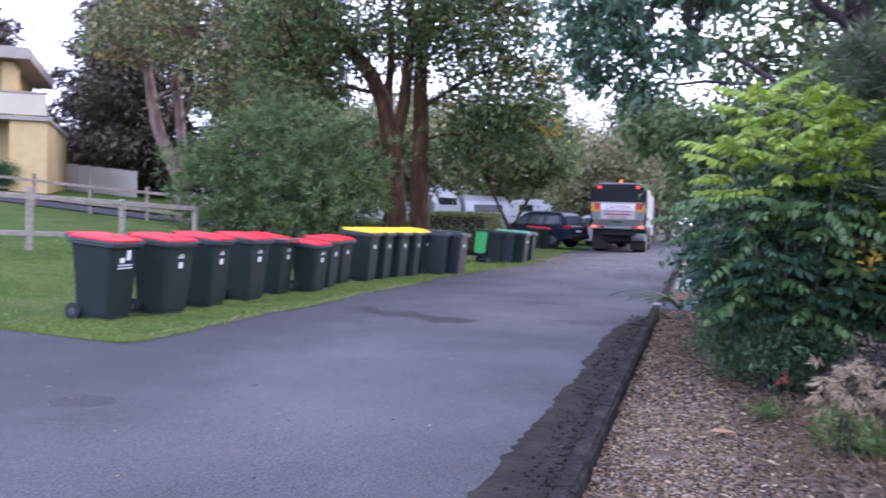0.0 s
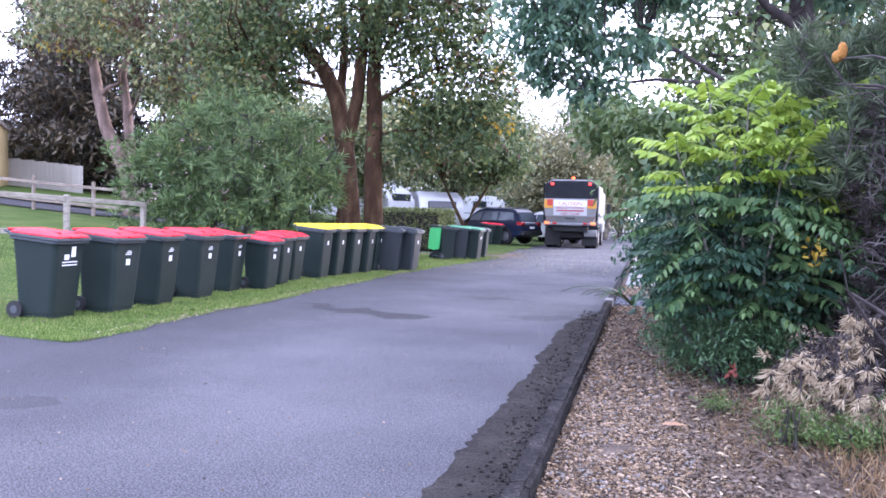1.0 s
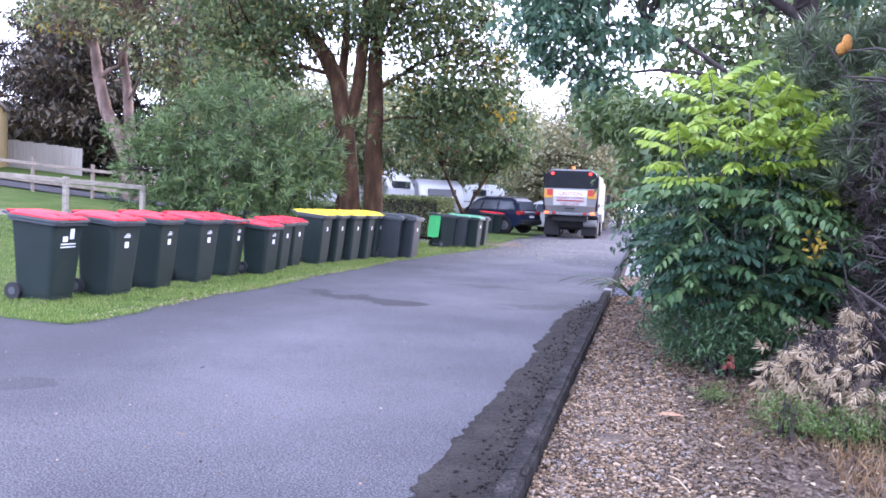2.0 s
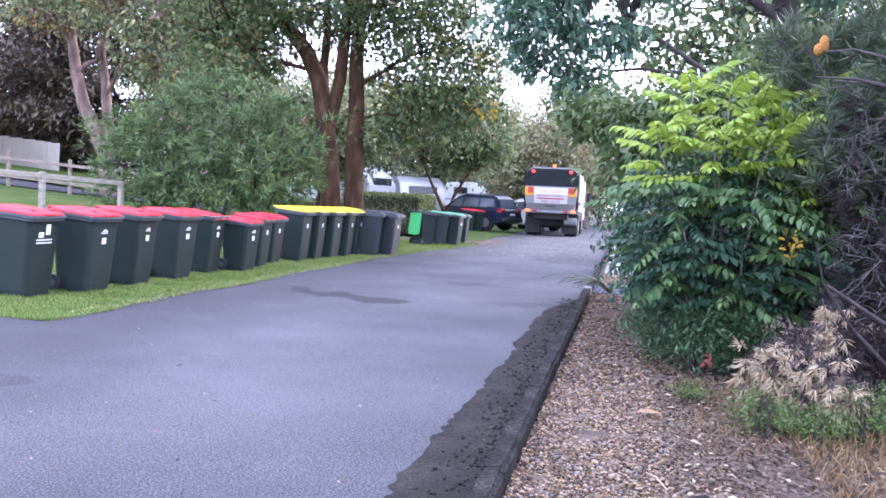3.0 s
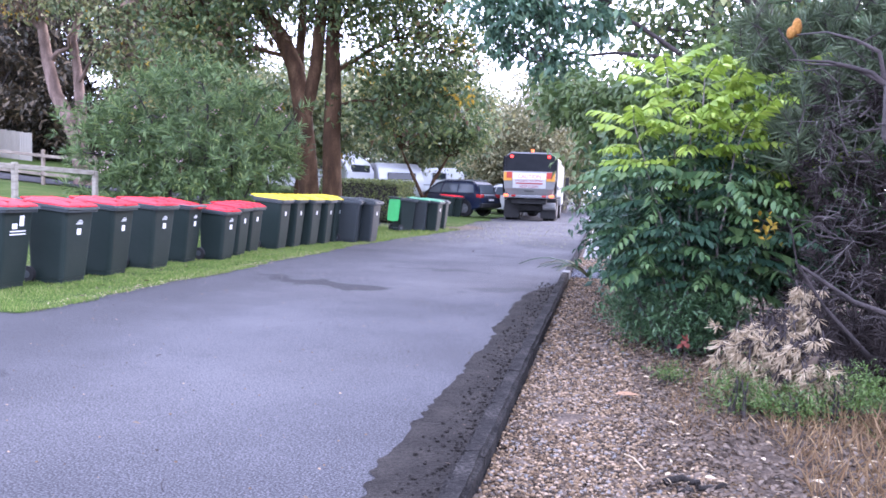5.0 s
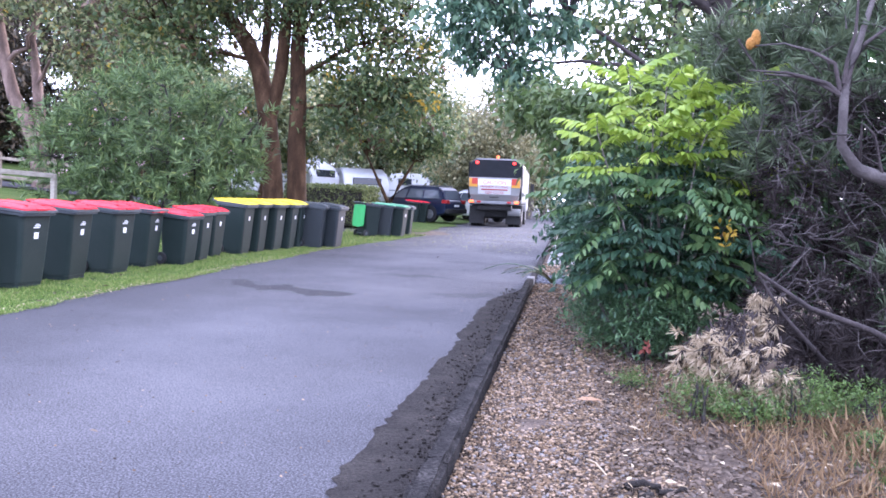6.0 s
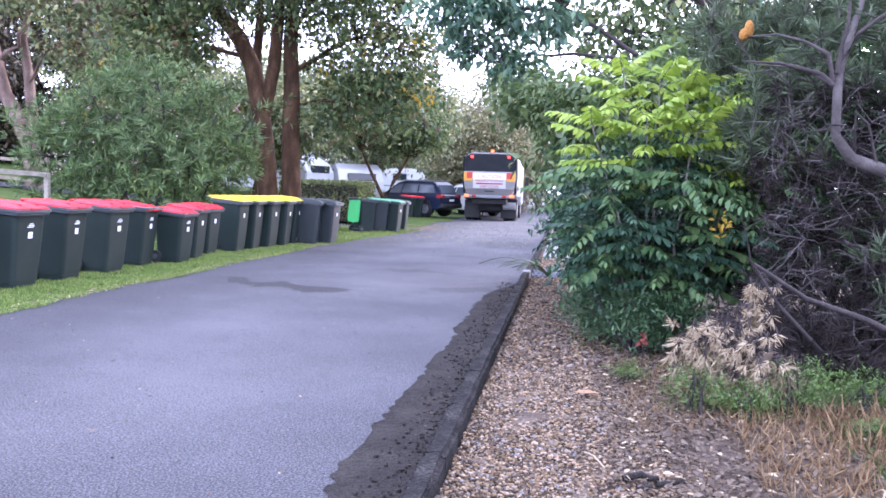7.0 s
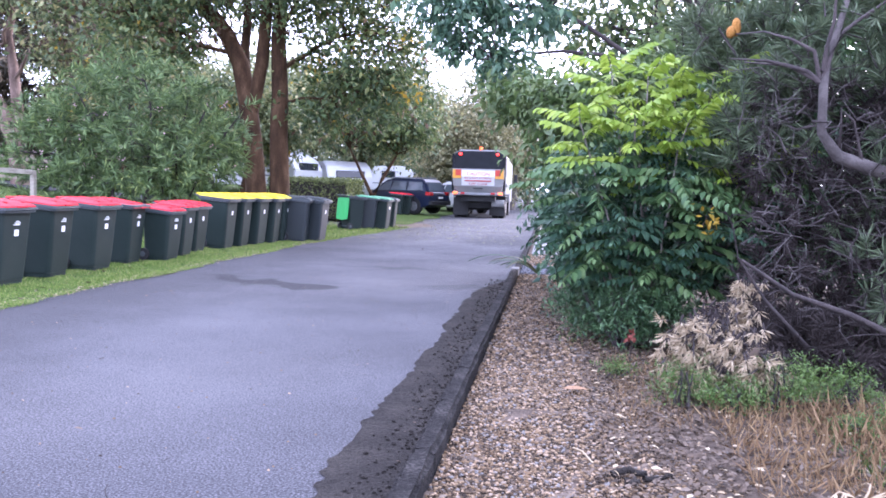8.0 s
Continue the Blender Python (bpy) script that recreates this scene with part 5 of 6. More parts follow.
# ---- hedge ----
def clipped_hedge(at, sx, sy, h, label, rng, n=15000):
    t = thing("clipped_hedge", at, label, "hedge")
    part("core", boxed(-sx / 2 + 0.1, sx / 2 - 0.1, -sy / 2 + 0.1, sy / 2 - 0.1, 0.02, h - 0.1), M["bark_dark"], t)
    P = rng.uniform(-0.5, 0.5, (n, 3)) * np.array([sx, sy, h]) + np.array([0, 0, h / 2])
    ax = rng.integers(0, 3, n)
    sg = rng.choice([-1, 1], n)
    half = np.array([sx / 2, sy / 2, h / 2])
    ctr = np.array([0, 0, h / 2])
    for k in range(3):
        s = ax == k
        sgk = np.where(k == 2, 1, sg[s])
        P[s, k] = ctr[k] + sgk * half[k] - sgk * rng.random(s.sum()) * 0.14 + rng.normal(0, 0.03, s.sum())
    A = rng.normal(size=(n, 3)) + np.array([0, 0, 0.4])
    leaves("foliage", P, A, rng.normal(size=(n, 3)) + np.array([0, -0.3, 0.6]), 0.085, 0.05, M["leaf_hedge"], t)["kind"] = "stuff"
    return t


clipped_hedge((-8.6, 29.0, 0.12), 3.0, 2.2, 1.42, "square clipped hedge of small olive leaves", R(75))


# ---- vehicles ----
def profile_body(pts, w0, w1, y_mid=0.0):
    """Extrudes a side profile (x, z) to a body of half width w0 low down and w1 at the top."""
    bm = bmesh.new()
    zs = [p[1] for p in pts]
    lo, hi = min(zs), max(zs)
    L, Rr = [], []
    for x, z in pts:
        k = (z - lo) / (hi - lo)
        w = w0 + (w1 - w0) * max(0, k - 0.45) / 0.55
        L.append(bm.verts.new((x, -w, z)))
        Rr.append(bm.verts.new((x, w, z)))
    n = len(pts)
    bm.faces.new(L)
    bm.faces.new(list(reversed(Rr)))
    for i in range(n):
        bm.faces.new((L[i], Rr[i], Rr[(i + 1) % n], L[(i + 1) % n]))
    bmesh.ops.recalc_face_normals(bm, faces=bm.faces)
    bmesh.ops.bevel(bm, geom=list(bm.edges), offset=0.045, segments=2, affect="EDGES")
    return bm


def road_wheel(t, x, y, r, w, side):
    wh = part("wheel", cyl(bmesh.new(), (x, y - w / 2, r), (x, y + w / 2, r), r, n=28), M["rubber"], t, "black tyre")
    o = y + side * (w / 2 + 0.004)
    part("rim", cyl(bmesh.new(), (x, o - 0.02, r), (x, o + 0.01, r), r * 0.62, n=24), M["grey_trim"], wh, "alloy rim")
    for k in range(5):
        a = k * 2 * math.pi / 5
        bm = boxed(-0.02, 0.02, o - 0.004, o + 0.02, 0.0, r * 0.6)
        bmesh.ops.transform(bm, matrix=Matrix.Translation((x, 0, r)) @ Matrix.Rotation(a, 4, "Y"), verts=bm.verts)
        part("spoke", bm, M["rim_metal"], wh)


def suv(at, turn, paint, label):
    """Wagon; its nose looks along +x."""
    t = thing("parked_car", at, label, "car", "parked cars", turn=turn)
    part("body", profile_body([(-2.3, 0.42), (-2.36, 0.62), (-2.3, 0.98), (-2.12, 1.08), (1.05, 1.02), (2.05, 0.92), (2.3, 0.72), (2.34, 0.42), (1.9, 0.28), (-1.9, 0.3)], 0.93, 0.88), paint, t)
    part("cabin", profile_body([(-2.16, 1.0), (-1.98, 1.5), (-1.75, 1.66), (-0.1, 1.7), (0.35, 1.6), (1.15, 1.02)], 0.86, 0.66), paint, t)
    for s in (-1, 1):
        for a, b, c, d in (((-1.9, 1.12), (-1.78, 1.5), (-1.0, 1.54), (-0.98, 1.12)), ((-0.9, 1.12), (-0.92, 1.54), (-0.12, 1.56), (0.02, 1.1)), ((0.1, 1.1), (-0.02, 1.56), (0.28, 1.5), (0.92, 1.08))):
            bm = bmesh.new()
            vs = []
            for q in (0, 1):
                for x, z in (a, b, c, d):
                    k = max(0, (z - 1.0) / 0.7 - 0.45) / 0.55
                    yy = (0.86 - 0.2 * k) * s + s * 0.006 * (1 - q)
                    vs.append(bm.verts.new((x, yy - s * 0.02 * q, z)))
            bm.faces.new(vs[:4])
            bm.faces.new(list(reversed(vs[4:])))
            for i in range(4):
                bm.faces.new((vs[i], vs[4 + i], vs[4 + (i + 1) % 4], vs[(i + 1) % 4]))
            bmesh.ops.recalc_face_normals(bm, faces=bm.faces)
            part("side_window", bm, M["car_glass"], t, "dark tinted glass with sky reflection in its colour")
        for x in (-1.42, 1.38):
            road_wheel(t, x, s * 0.82, 0.36, 0.24, s)
            part("wheel_arch", cyl(bmesh.new(), (x, s * 0.70, 0.38), (x, s * 0.936, 0.38), 0.41, n=24), M["rubber"], t)
        part("tail_light", boxed(-2.33, -2.05, s * 0.74 - 0.16, s * 0.74 + 0.16, 0.88, 1.06, 0.02, 1), M["lamp_dim"], t, "red tail light")
        part("roof_rail", boxed(-1.7, 0.1, s * 0.6 - 0.02, s * 0.6 + 0.02, 1.70, 1.75, 0.01, 1), M["grey_trim"], t)
    bm = boxed(-0.012, 0.012, -0.6, 0.6, 0, 0.44, 0.005, 1)
    bmesh.ops.transform(bm, matrix=Matrix.Translation((-2.13, 0, 1.1)) @ Matrix.Rotation(radians(20), 4, "Y"), verts=bm.verts)
    part("rear_window", bm, M["car_glass"], t, "dark tinted glass with sky reflection in its colour")
    part("bumper", boxed(-2.42, -2.2, -0.9, 0.9, 0.42, 0.64, 0.04, 2), M["chassis"], t)
    part("plate", boxed(-2.39, -2.36, -0.2, 0.2, 0.74, 0.84), M["white_mark"], t, "blank pale plate")
    return t


suv((-7.6, 40.2, float(ground_z(-7.6, 40.2)) + 0.01), 156, M["navy"], "dark navy blue wagon parked on the grass")
suv((-5.6, 46.5, 0.0), 135, M["car_white"], "white wagon parked behind the navy one")
suv((0.9, 62, 0.0), 95, M["car_white"], "white car parked far down the lane")


def caravan(at, turn, L, h, label, pop=False):
    t = thing("caravan", at, label, "caravan", "parked caravans", turn=turn)
    prof = [(-L / 2, 0.55), (-L / 2 - 0.1, 1.2), (-L / 2 + 0.15, h - 0.35), (-L / 2 + 0.55, h - 0.05), (L / 2 - 0.9, h), (L / 2 - 0.25, h - 0.3), (L / 2 + 0.05, h * 0.62), (L / 2, 0.9), (L / 2 - 0.3, 0.5)]
    part("body", profile_body(prof, 1.12, 1.08), M["white"], t)
    for s in (-1, 1):
        part("stripe", boxed(-L / 2 + 0.2, L / 2 - 0.4, s * 1.125 - 0.006, s * 1.125 + 0.006, 0.95, 1.03), M["grey_trim"], t)
        for x in (-L * 0.25, L * 0.12):
            w = part("window", boxed(x - 0.5, x + 0.5, s * 1.12 - 0.02, s * 1.12 + 0.02, 1.35, 1.85, 0.02, 1), M["grey_trim"], t)
            part("pane", boxed(x - 0.45, x + 0.45, s * 1.145 - 0.005, s * 1.145 + 0.005, 1.4, 1.8), M["glass"], w)
        road_wheel(t, 0.0, s * 0.95, 0.33, 0.2, s)
    part("front_window", boxed(L / 2 - 0.06, L / 2 + 0.06, -0.7, 0.7, h * 0.62, h * 0.78, 0.02, 1), M["glass"], t)
    if pop:
        part("pop_top", boxed(-L / 2 + 0.5, L / 2 - 0.9, -0.95, 0.95, h + 0.02, h + 0.22, 0.04, 2), M["white"], t)
        part("roof_rail", boxed(-L / 2 + 0.45, L / 2 - 0.85, -1.0, 1.0, h + 0.24, h + 0.27), M["grey_trim"], t)
        part("roof_hatch", boxed(0.3, 0.9, -0.3, 0.3, h + 0.28, h + 0.38, 0.02, 1), M["white"], t)
    part("drawbar", boxed(L / 2 - 0.1, L / 2 + 1.1, -0.05, 0.05, 0.42, 0.5), M["chassis"], t)
    part("jockey_wheel", cyl(bmesh.new(), (L / 2 + 0.9, 0.1, 0), (L / 2 + 0.9, 0.1, 0.5), 0.03, n=8), M["chassis"], t)
    return t


caravan((-13.4, 37.2, float(ground_z(-13.4, 37.2))), -18, 4.6, 2.05, "white pop-top caravan with grey stripe parked behind the hedge", True)
caravan((-10.6, 39.5, float(ground_z(-10.6, 39.5))), -58, 3.8, 2.1, "white rounded caravan parked on the grass")
caravan((-12.0, 57, float(ground_z(-12.0, 57))), 0, 4.6, 2.2, "white caravan far back under the trees")


def text_mesh(words, size):
    cu = bpy.data.curves.new("words", "FONT")
    cu.body, cu.size, cu.align_x, cu.extrude = words, size, "CENTER", 0.003
    tmp = bpy.data.objects.new("words", cu)
    scene.collection.objects.link(tmp)
    bpy.context.view_layer.update()
    me = bpy.data.meshes.new_from_object(tmp.evaluated_get(bpy.context.evaluated_depsgraph_get()))
    bpy.data.objects.remove(tmp)
    return me


def garbage_truck(at, turn):
    """Rear loader; its tail looks along -y."""
    t = thing("garbage_truck", at, "dark and silver garbage truck with red and amber tail lamps", "truck", turn=turn)

    def ring(y, zlo, zhi, w, wl):
        return [(-wl, y, zlo), (-w, y, zlo + 0.55), (-w, y, zhi - 0.35), (-w + 0.1, y, zhi - 0.12), (-w + 0.32, y, zhi), (w - 0.32, y, zhi), (w - 0.1, y, zhi - 0.12), (w, y, zhi - 0.35), (w, y, zlo + 0.55), (wl, y, zlo)]
    part("hopper", loft(bmesh.new(), [ring(0.3, 2.2, 3.12, 1.2, 1.2), ring(0.55, 2.15, 3.2, 1.22, 1.22), ring(1.6, 1.5, 3.2, 1.22, 1.15)]), M["truck_dark"], t, "dark curved hopper hood")
    bm = bmesh.new()
    loft(bm, [[(-1.2, 0.12, 2.3), (-1.2, 1.5, 2.3), (1.2, 1.5, 2.3), (1.2, 0.12, 2.3)], [(-1.2, 0.05, 1.95), (-1.2, 1.5, 1.95), (1.2, 1.5, 1.95), (1.2, 0.05, 1.95)],
              [(-1.14, 0.12, 1.5), (-1.14, 1.5, 1.5), (1.14, 1.5, 1.5), (1.14, 0.12, 1.5)], [(-1.0, 0.3, 1.22), (-1.0, 1.5, 1.22), (1.0, 1.5, 1.22), (1.0, 0.3, 1.22)]])
    bmesh.ops.recalc_face_normals(bm, faces=bm.faces)
    part("tail_panel", bm, M["truck_silver"], t, "dull silver tail panel")
    for s in (-1, 1):
        part("pillar", boxed(s * 1.2 - 0.05, s * 1.2 + 0.05, 0.25, 0.5, 1.3, 3.0, 0.03, 1), M["truck_dark"], t)
        part("sticker", boxed(s * 0.98 - 0.2, s * 0.98 + 0.2, 0.035, 0.05, 1.86, 2.26), M["sticker_yellow"], t, "yellow warning sticker")
        part("sticker", boxed(s * 0.92 - 0.13, s * 0.92 + 0.13, 0.02, 0.033, 1.98, 2.26), M["sticker_red"], t, "red warning sticker")
        part("tail_lamp", boxed(s * 1.05 - 0.11, s * 1.05 + 0.11, 0.04, 0.1, 1.12, 1.24, 0.02, 1), M["lamp_orange"], t, "glowing amber lamp")
        part("brake_lamp", boxed(s * 0.7 - 0.1, s * 0.7 + 0.1, 0.06, 0.1, 1.12, 1.22, 0.02, 1), M["lamp_dim"], t)
        part("top_lamp", boxed(s * 0.86 - 0.07, s * 0.86 + 0.07, 0.2, 0.32, 2.92, 3.04, 0.02, 1), M["lamp_red"], t, "glowing red lamp")
        part("mudflap", boxed(s * 0.86 - 0.36, s * 0.86 + 0.36, 0.95, 0.99, 0.14, 0.98, 0.01, 1), M["mudflap"], t, "worn dark mud flap")
        part("mudguard", boxed(s * 0.86 - 0.38, s * 0.86 + 0.38, 0.9, 2.9, 1.0, 1.07, 0.03, 1), M["chassis"], t)
        for y in (1.5, 2.75, 6.4):
            for o in ((0.74, 1.04) if y < 5 else (1.0,)):
                w = part("wheel", cyl(bmesh.new(), (s * o - 0.13, y, 0.5), (s * o + 0.13, y, 0.5), 0.5, n=28), M["rubber"], t, "large black tyre")
                part("rim", cyl(bmesh.new(), (s * o - 0.135, y, 0.5), (s * o + 0.135, y, 0.5), 0.28, n=20), M["rim_metal"], w)
    part("beacon", cyl(bmesh.new(), (0.05, 0.7, 3.2), (0.05, 0.7, 3.34), 0.07, n=14), M["lamp_orange"], t, "lit amber beacon")
    part("bumper", boxed(-1.15, 1.15, 0.1, 0.35, 1.08, 1.21, 0.02, 1), M["grey_trim"], t)
    part("step", boxed(-0.8, 0.8, 0.3, 0.8, 0.8, 1.04, 0.02, 1), M["chassis"], t)
    part("chassis", boxed(-0.5, 0.5, 0.9, 7.4, 0.5, 0.95), M["chassis"], t)
    part("axle", cyl(bmesh.new(), (-0.9, 1.5, 0.5), (0.9, 1.5, 0.5), 0.12), M["chassis"], t)
    part("tank", cyl(bmesh.new(), (0.62, 0.75, 0.72), (1.2, 0.75, 0.72), 0.17, n=18), M["truck_silver"], t, "dull metal tank")
    part("body", boxed(-1.2, 1.2, 1.65, 5.3, 1.1, 3.0, 0.12, 3), M["truck_silver"], t, "pale grey compactor body")
    part("hydraulic_arm", boxed(1.18, 1.32, 0.9, 2.2, 1.5, 1.66, 0.03, 1), M["truck_silver"], t)
    cab = part("cab", boxed(-1.2, 1.2, 5.5, 7.4, 0.7, 2.8, 0.12, 3), M["truck_silver"], t, "pale grey cab")
    part("mirror", boxed(1.3, 1.5, 7.0, 7.08, 1.7, 2.2, 0.02, 1), M["chassis"], cab)
    # white notice board following the two slopes of the tail panel
    ridge = Vector((0, 0.046, 1.95))
    up_slope, low_slope = Matrix.Rotation(radians(-11.3), 4, "X"), Matrix.Rotation(radians(8.8), 4, "X")
    for lo, hi, m in ((0.0, 0.28, up_slope), (-0.42, 0.0, low_slope)):
        bm = boxed(-0.76, 0.76, -0.006, 0.002, lo, hi)
        bmesh.ops.transform(bm, matrix=Matrix.Translation(ridge) @ m, verts=bm.verts)
        part("notice_board", bm, M["white"], t, "white notice board")
    for words, size, z in (("CAUTION", 0.24, 0.04), ("FREQUENT STOPPING", 0.13, -0.12), ("KEEP CLEAR", 0.16, -0.4)):
        me = text_mesh(words, size)
        me.materials.clear()
        me.materials.append(M["red_mark"])
        ob = new("lettering", me)
        ob.parent = t
        m = up_slope if z > 0 else low_slope
        ob.matrix_basis = Matrix.Translation(ridge) @ m @ pose(0, -0.009, z, 90)
        tagged(ob, "red lettering")
    part("lettering_bar", boxed(-0.62, 0.62, 0.052, 0.064, 1.72, 1.775), M["red_mark"], t, "worn red line of small writing")
    part("maker_plate", boxed(-0.22, 0.22, 0.14, 0.2, 1.38, 1.42), M["chassis"], t)
    return t


garbage_truck((-3.5, 37.6, -0.03), 0)

# white house beyond the end of the lane
far = thing("distant_house", (-9.9, 86, 0), "pale two-storey house seen between far trees", "house")
part("wall", boxed(-4, 4, 0, 6, 0, 8.6), M["white"], far)
part("roof", boxed(-4.4, 4.4, -0.5, 6.4, 8.62, 8.95), M["grey_trim"], far)
for i in range(3):
    w = part("window", boxed(-3.4 + i * 2.4, -1.8 + i * 2.4, -0.03, 0.02, 5.8, 7.6), M["grey_trim"], far)
    part("pane", boxed(-3.3 + i * 2.4, -1.9 + i * 2.4, -0.06, -0.035, 5.9, 7.5), M["glass"], w)
part("balcony", boxed(-3.8, 3.8, -1.2, -0.1, 5.0, 5.2), M["white"], far)


# ---- ground detail ----
def patch(name, cx, cy, rx, ry, turn, mname, label, z=-0.004, seed=0.0, cat="road patch"):
    bm = bmesh.new()
    vs = []
    for i in range(48):
        a = 2 * math.pi * i / 48
        k = 1 + 0.12 * math.sin(3 * a + seed) + 0.07 * math.sin(7 * a + 2 * seed) + 0.04 * math.sin(17 * a + seed)
        x, y = rx * k * math.cos(a), ry * k * math.sin(a)
        q = radians(turn)
        X, Y = cx + x * math.cos(q) - y * math.sin(q), cy + x * math.sin(q) + y * math.cos(q)
        vs.append(bm.verts.new((X, Y, float(ground_z(X, Y)) + z)))
    bm.faces.new(vs)
    return tagged(new(name, mesh_of(bm, name, M[mname])), label, cat, kind="structure")


patch("bare_patch", -5.45, 10.9, 0.26, 0.07, 80, "soil", "pale bare spot on the lawn edge", z=-0.003, seed=2.9, cat="soil")
patch("verge_soil", -5.3, 28.4, 1.0, 2.4, 5, "soil", "bare brown verge strewn with leaves", z=-0.006, seed=1.4, cat="soil")
sheet("driveway", np.linspace(-60, -12, 60), np.linspace(24.3, 27.2, 8), 0.03, M["asphalt_dark"], "dark asphalt driveway across the slope", "driveway")
sheet("footpath", np.linspace(-0.42, 0.55, 5), np.linspace(16.5, 30, 20), 0.01, M["path"], "pale concrete footpath slab", "path")


def cracks(rng):
    bm = bmesh.new()
    for k in range(60):
        x, y = rng.uniform(-5.2, -1.1), rng.uniform(3.0, 14)
        a = rng.choice([rng.normal(0.1, 0.3), rng.normal(1.5, 0.4)])
        pts = []
        for i in range(rng.integers(3, 8)):
            pts.append((x, y))
            a += rng.normal(0, 0.35)
            x, y = x + 0.06 * math.cos(a), y + 0.06 * math.sin(a)
        w = rng.uniform(0.001, 0.0025)
        prev = None
        for x, y in pts:
            q = (bm.verts.new((x - w, y - w, -0.0085)), bm.verts.new((x + w, y + w, -0.0085)))
            if prev:
                bm.faces.new((prev[0], prev[1], q[1], q[0]))
            prev = q
    return tagged(new("asphalt_cracks", mesh_of(bm, "asphalt_cracks", M["silt"])), "fine dark cracks in the asphalt", "cracks", kind="stuff")


cracks(R(80))


def scatter_leaves(name, rng, n, xr, yr, size, mname, label, lift=0.006):
    t = thing(name, (0, 0, 0), label, "leaf litter", kind="stuff")
    x, y = rng.uniform(*xr, n), rng.uniform(*yr, n)
    C = np.stack([x, y, ground_z(x, y) + lift + 0.01 * rng.random(n)], 1)
    A = rng.normal(size=(n, 3)) * np.array([1, 1, 0.15])
    s = size * (0.5 + rng.random(n))
    leaves_broad("fallen_leaves", C, A, rng.normal(size=(n, 3)) * 0.25 + np.array([0, 0, 1]), s, s * 0.45, M[mname], t)["kind"] = "stuff"
    return t


scatter_leaves("leaf_litter", R(81), 7000, (0.25, 3.0), (3.0, 9.0), 0.036, "litter", "brown fallen leaves over the garden bed", 0.02)
scatter_leaves("leaf_litter", R(82), 2200, (-0.4, 0.6), (2.6, 12.0), 0.03, "litter", "few brown leaves on the gravel", 0.025)
scatter_leaves("leaf_litter", R(87), 3200, (-0.35, 0.9), (7.4, 11.0), 0.03, "litter", "matted brown leaves across the gravel", 0.02)
scatter_leaves("leaf_litter", R(88), 2200, (0.3, 1.2), (4.0, 7.0), 0.028, "litter", "brown leaf scraps at the gravel edge", 0.022)
scatter_leaves("leaf_litter", R(78), 3600, (0.55, 2.9), (3.1, 5.6), 0.042, "litter", "curled brown leaves among the dry grass", 0.02)
scatter_leaves("leaf_litter", R(79), 420, (0.3, 2.8), (3.1, 6.4), 0.04, "leaf_dead", "pale bleached leaves on the litter", 0.026)
scatter_leaves("leaf_litter", R(77), 900, (-5.62, -5.38), (7.0, 19), 0.026, "leaf_dead", "pale dry scraps in the worn lawn edge", 0.012)
scatter_leaves("leaf_litter", R(83), 1300, (-5.8, -0.8), (20, 36), 0.05, "leaf_pale", "pale yellow leaves fallen on the lane")
scatter_leaves("leaf_litter", R(84), 140, (-0.85, -0.6), (2.0, 13), 0.02, "litter", "small brown leaves in the gutter", -0.004)
scatter_leaves("leaf_litter", R(85), 160, (-7.2, -5.4), (7.2, 20), 0.05, "litter", "pale leaves on the grass edge", 0.05)
scatter_leaves("leaf_litter", R(89), 700, (-5.6, -5.36), (6.9, 19), 0.022, "litter", "crumbs of dry leaf along the lawn edge", -0.004)
scatter_leaves("leaf_litter", R(86), 60, (-5.2, -1.0), (3, 20), 0.035, "litter", "a few small leaves on the asphalt", 0.0)


def stones(name, rng, n, xr, yr, size, mname, label, lift=0.0, mask=None, kinds="gravel"):
    """Rounded, uneven pebbles half sunk into the bed."""
    g = (1 + 5 ** 0.5) / 2
    ico = unit(np.array([(-1, g, 0), (1, g, 0), (-1, -g, 0), (1, -g, 0), (0, -1, g), (0, 1, g), (0, -1, -g), (0, 1, -g), (g, 0, -1), (g, 0, 1), (-g, 0, -1), (-g, 0, 1)], float))
    tri = np.array([(0, 11, 5), (0, 5, 1), (0, 1, 7), (0, 7, 10), (0, 10, 11), (1, 5, 9), (5, 11, 4), (11, 10, 2), (10, 7, 6), (7, 1, 8),
                    (3, 9, 4), (3, 4, 2), (3, 2, 6), (3, 6, 8), (3, 8, 9), (4, 9, 5), (2, 4, 11), (6, 2, 10), (8, 6, 7), (9, 8, 1)])
    x, y = rng.uniform(*xr, n), rng.uniform(*yr, n)
    if mask is not None:
        keep = mask(x, y, rng.random(n))
        x, y = x[keep], y[keep]
        n = len(x)
    s = size * (0.45 + 0.9 * rng.random(n) ** 2)
    sc = s[:, None] * rng.uniform(0.7, 1.3, (n, 3)) * np.array([1, 1, 0.62])
    V = ico[None] * sc[:, None] * (1 + 0.16 * rng.normal(size=(n, 12, 1)))
    a = rng.random(n) * 6.28
    c, sn = np.cos(a)[:, None], np.sin(a)[:, None]
    V = np.stack([V[..., 0] * c - V[..., 1] * sn, V[..., 0] * sn + V[..., 1] * c, V[..., 2]], -1)
    V += np.stack([x, y, ground_z(x, y) + lift + 0.25 * s], 1)[:, None]
    F = (np.arange(n)[:, None, None] * 12 + tri[None]).reshape(-1, 3)
    ob = arrays(name, V.reshape(-1, 3), F, M[mname], None)
    return tagged(ob, label, kinds, kind="stuff")


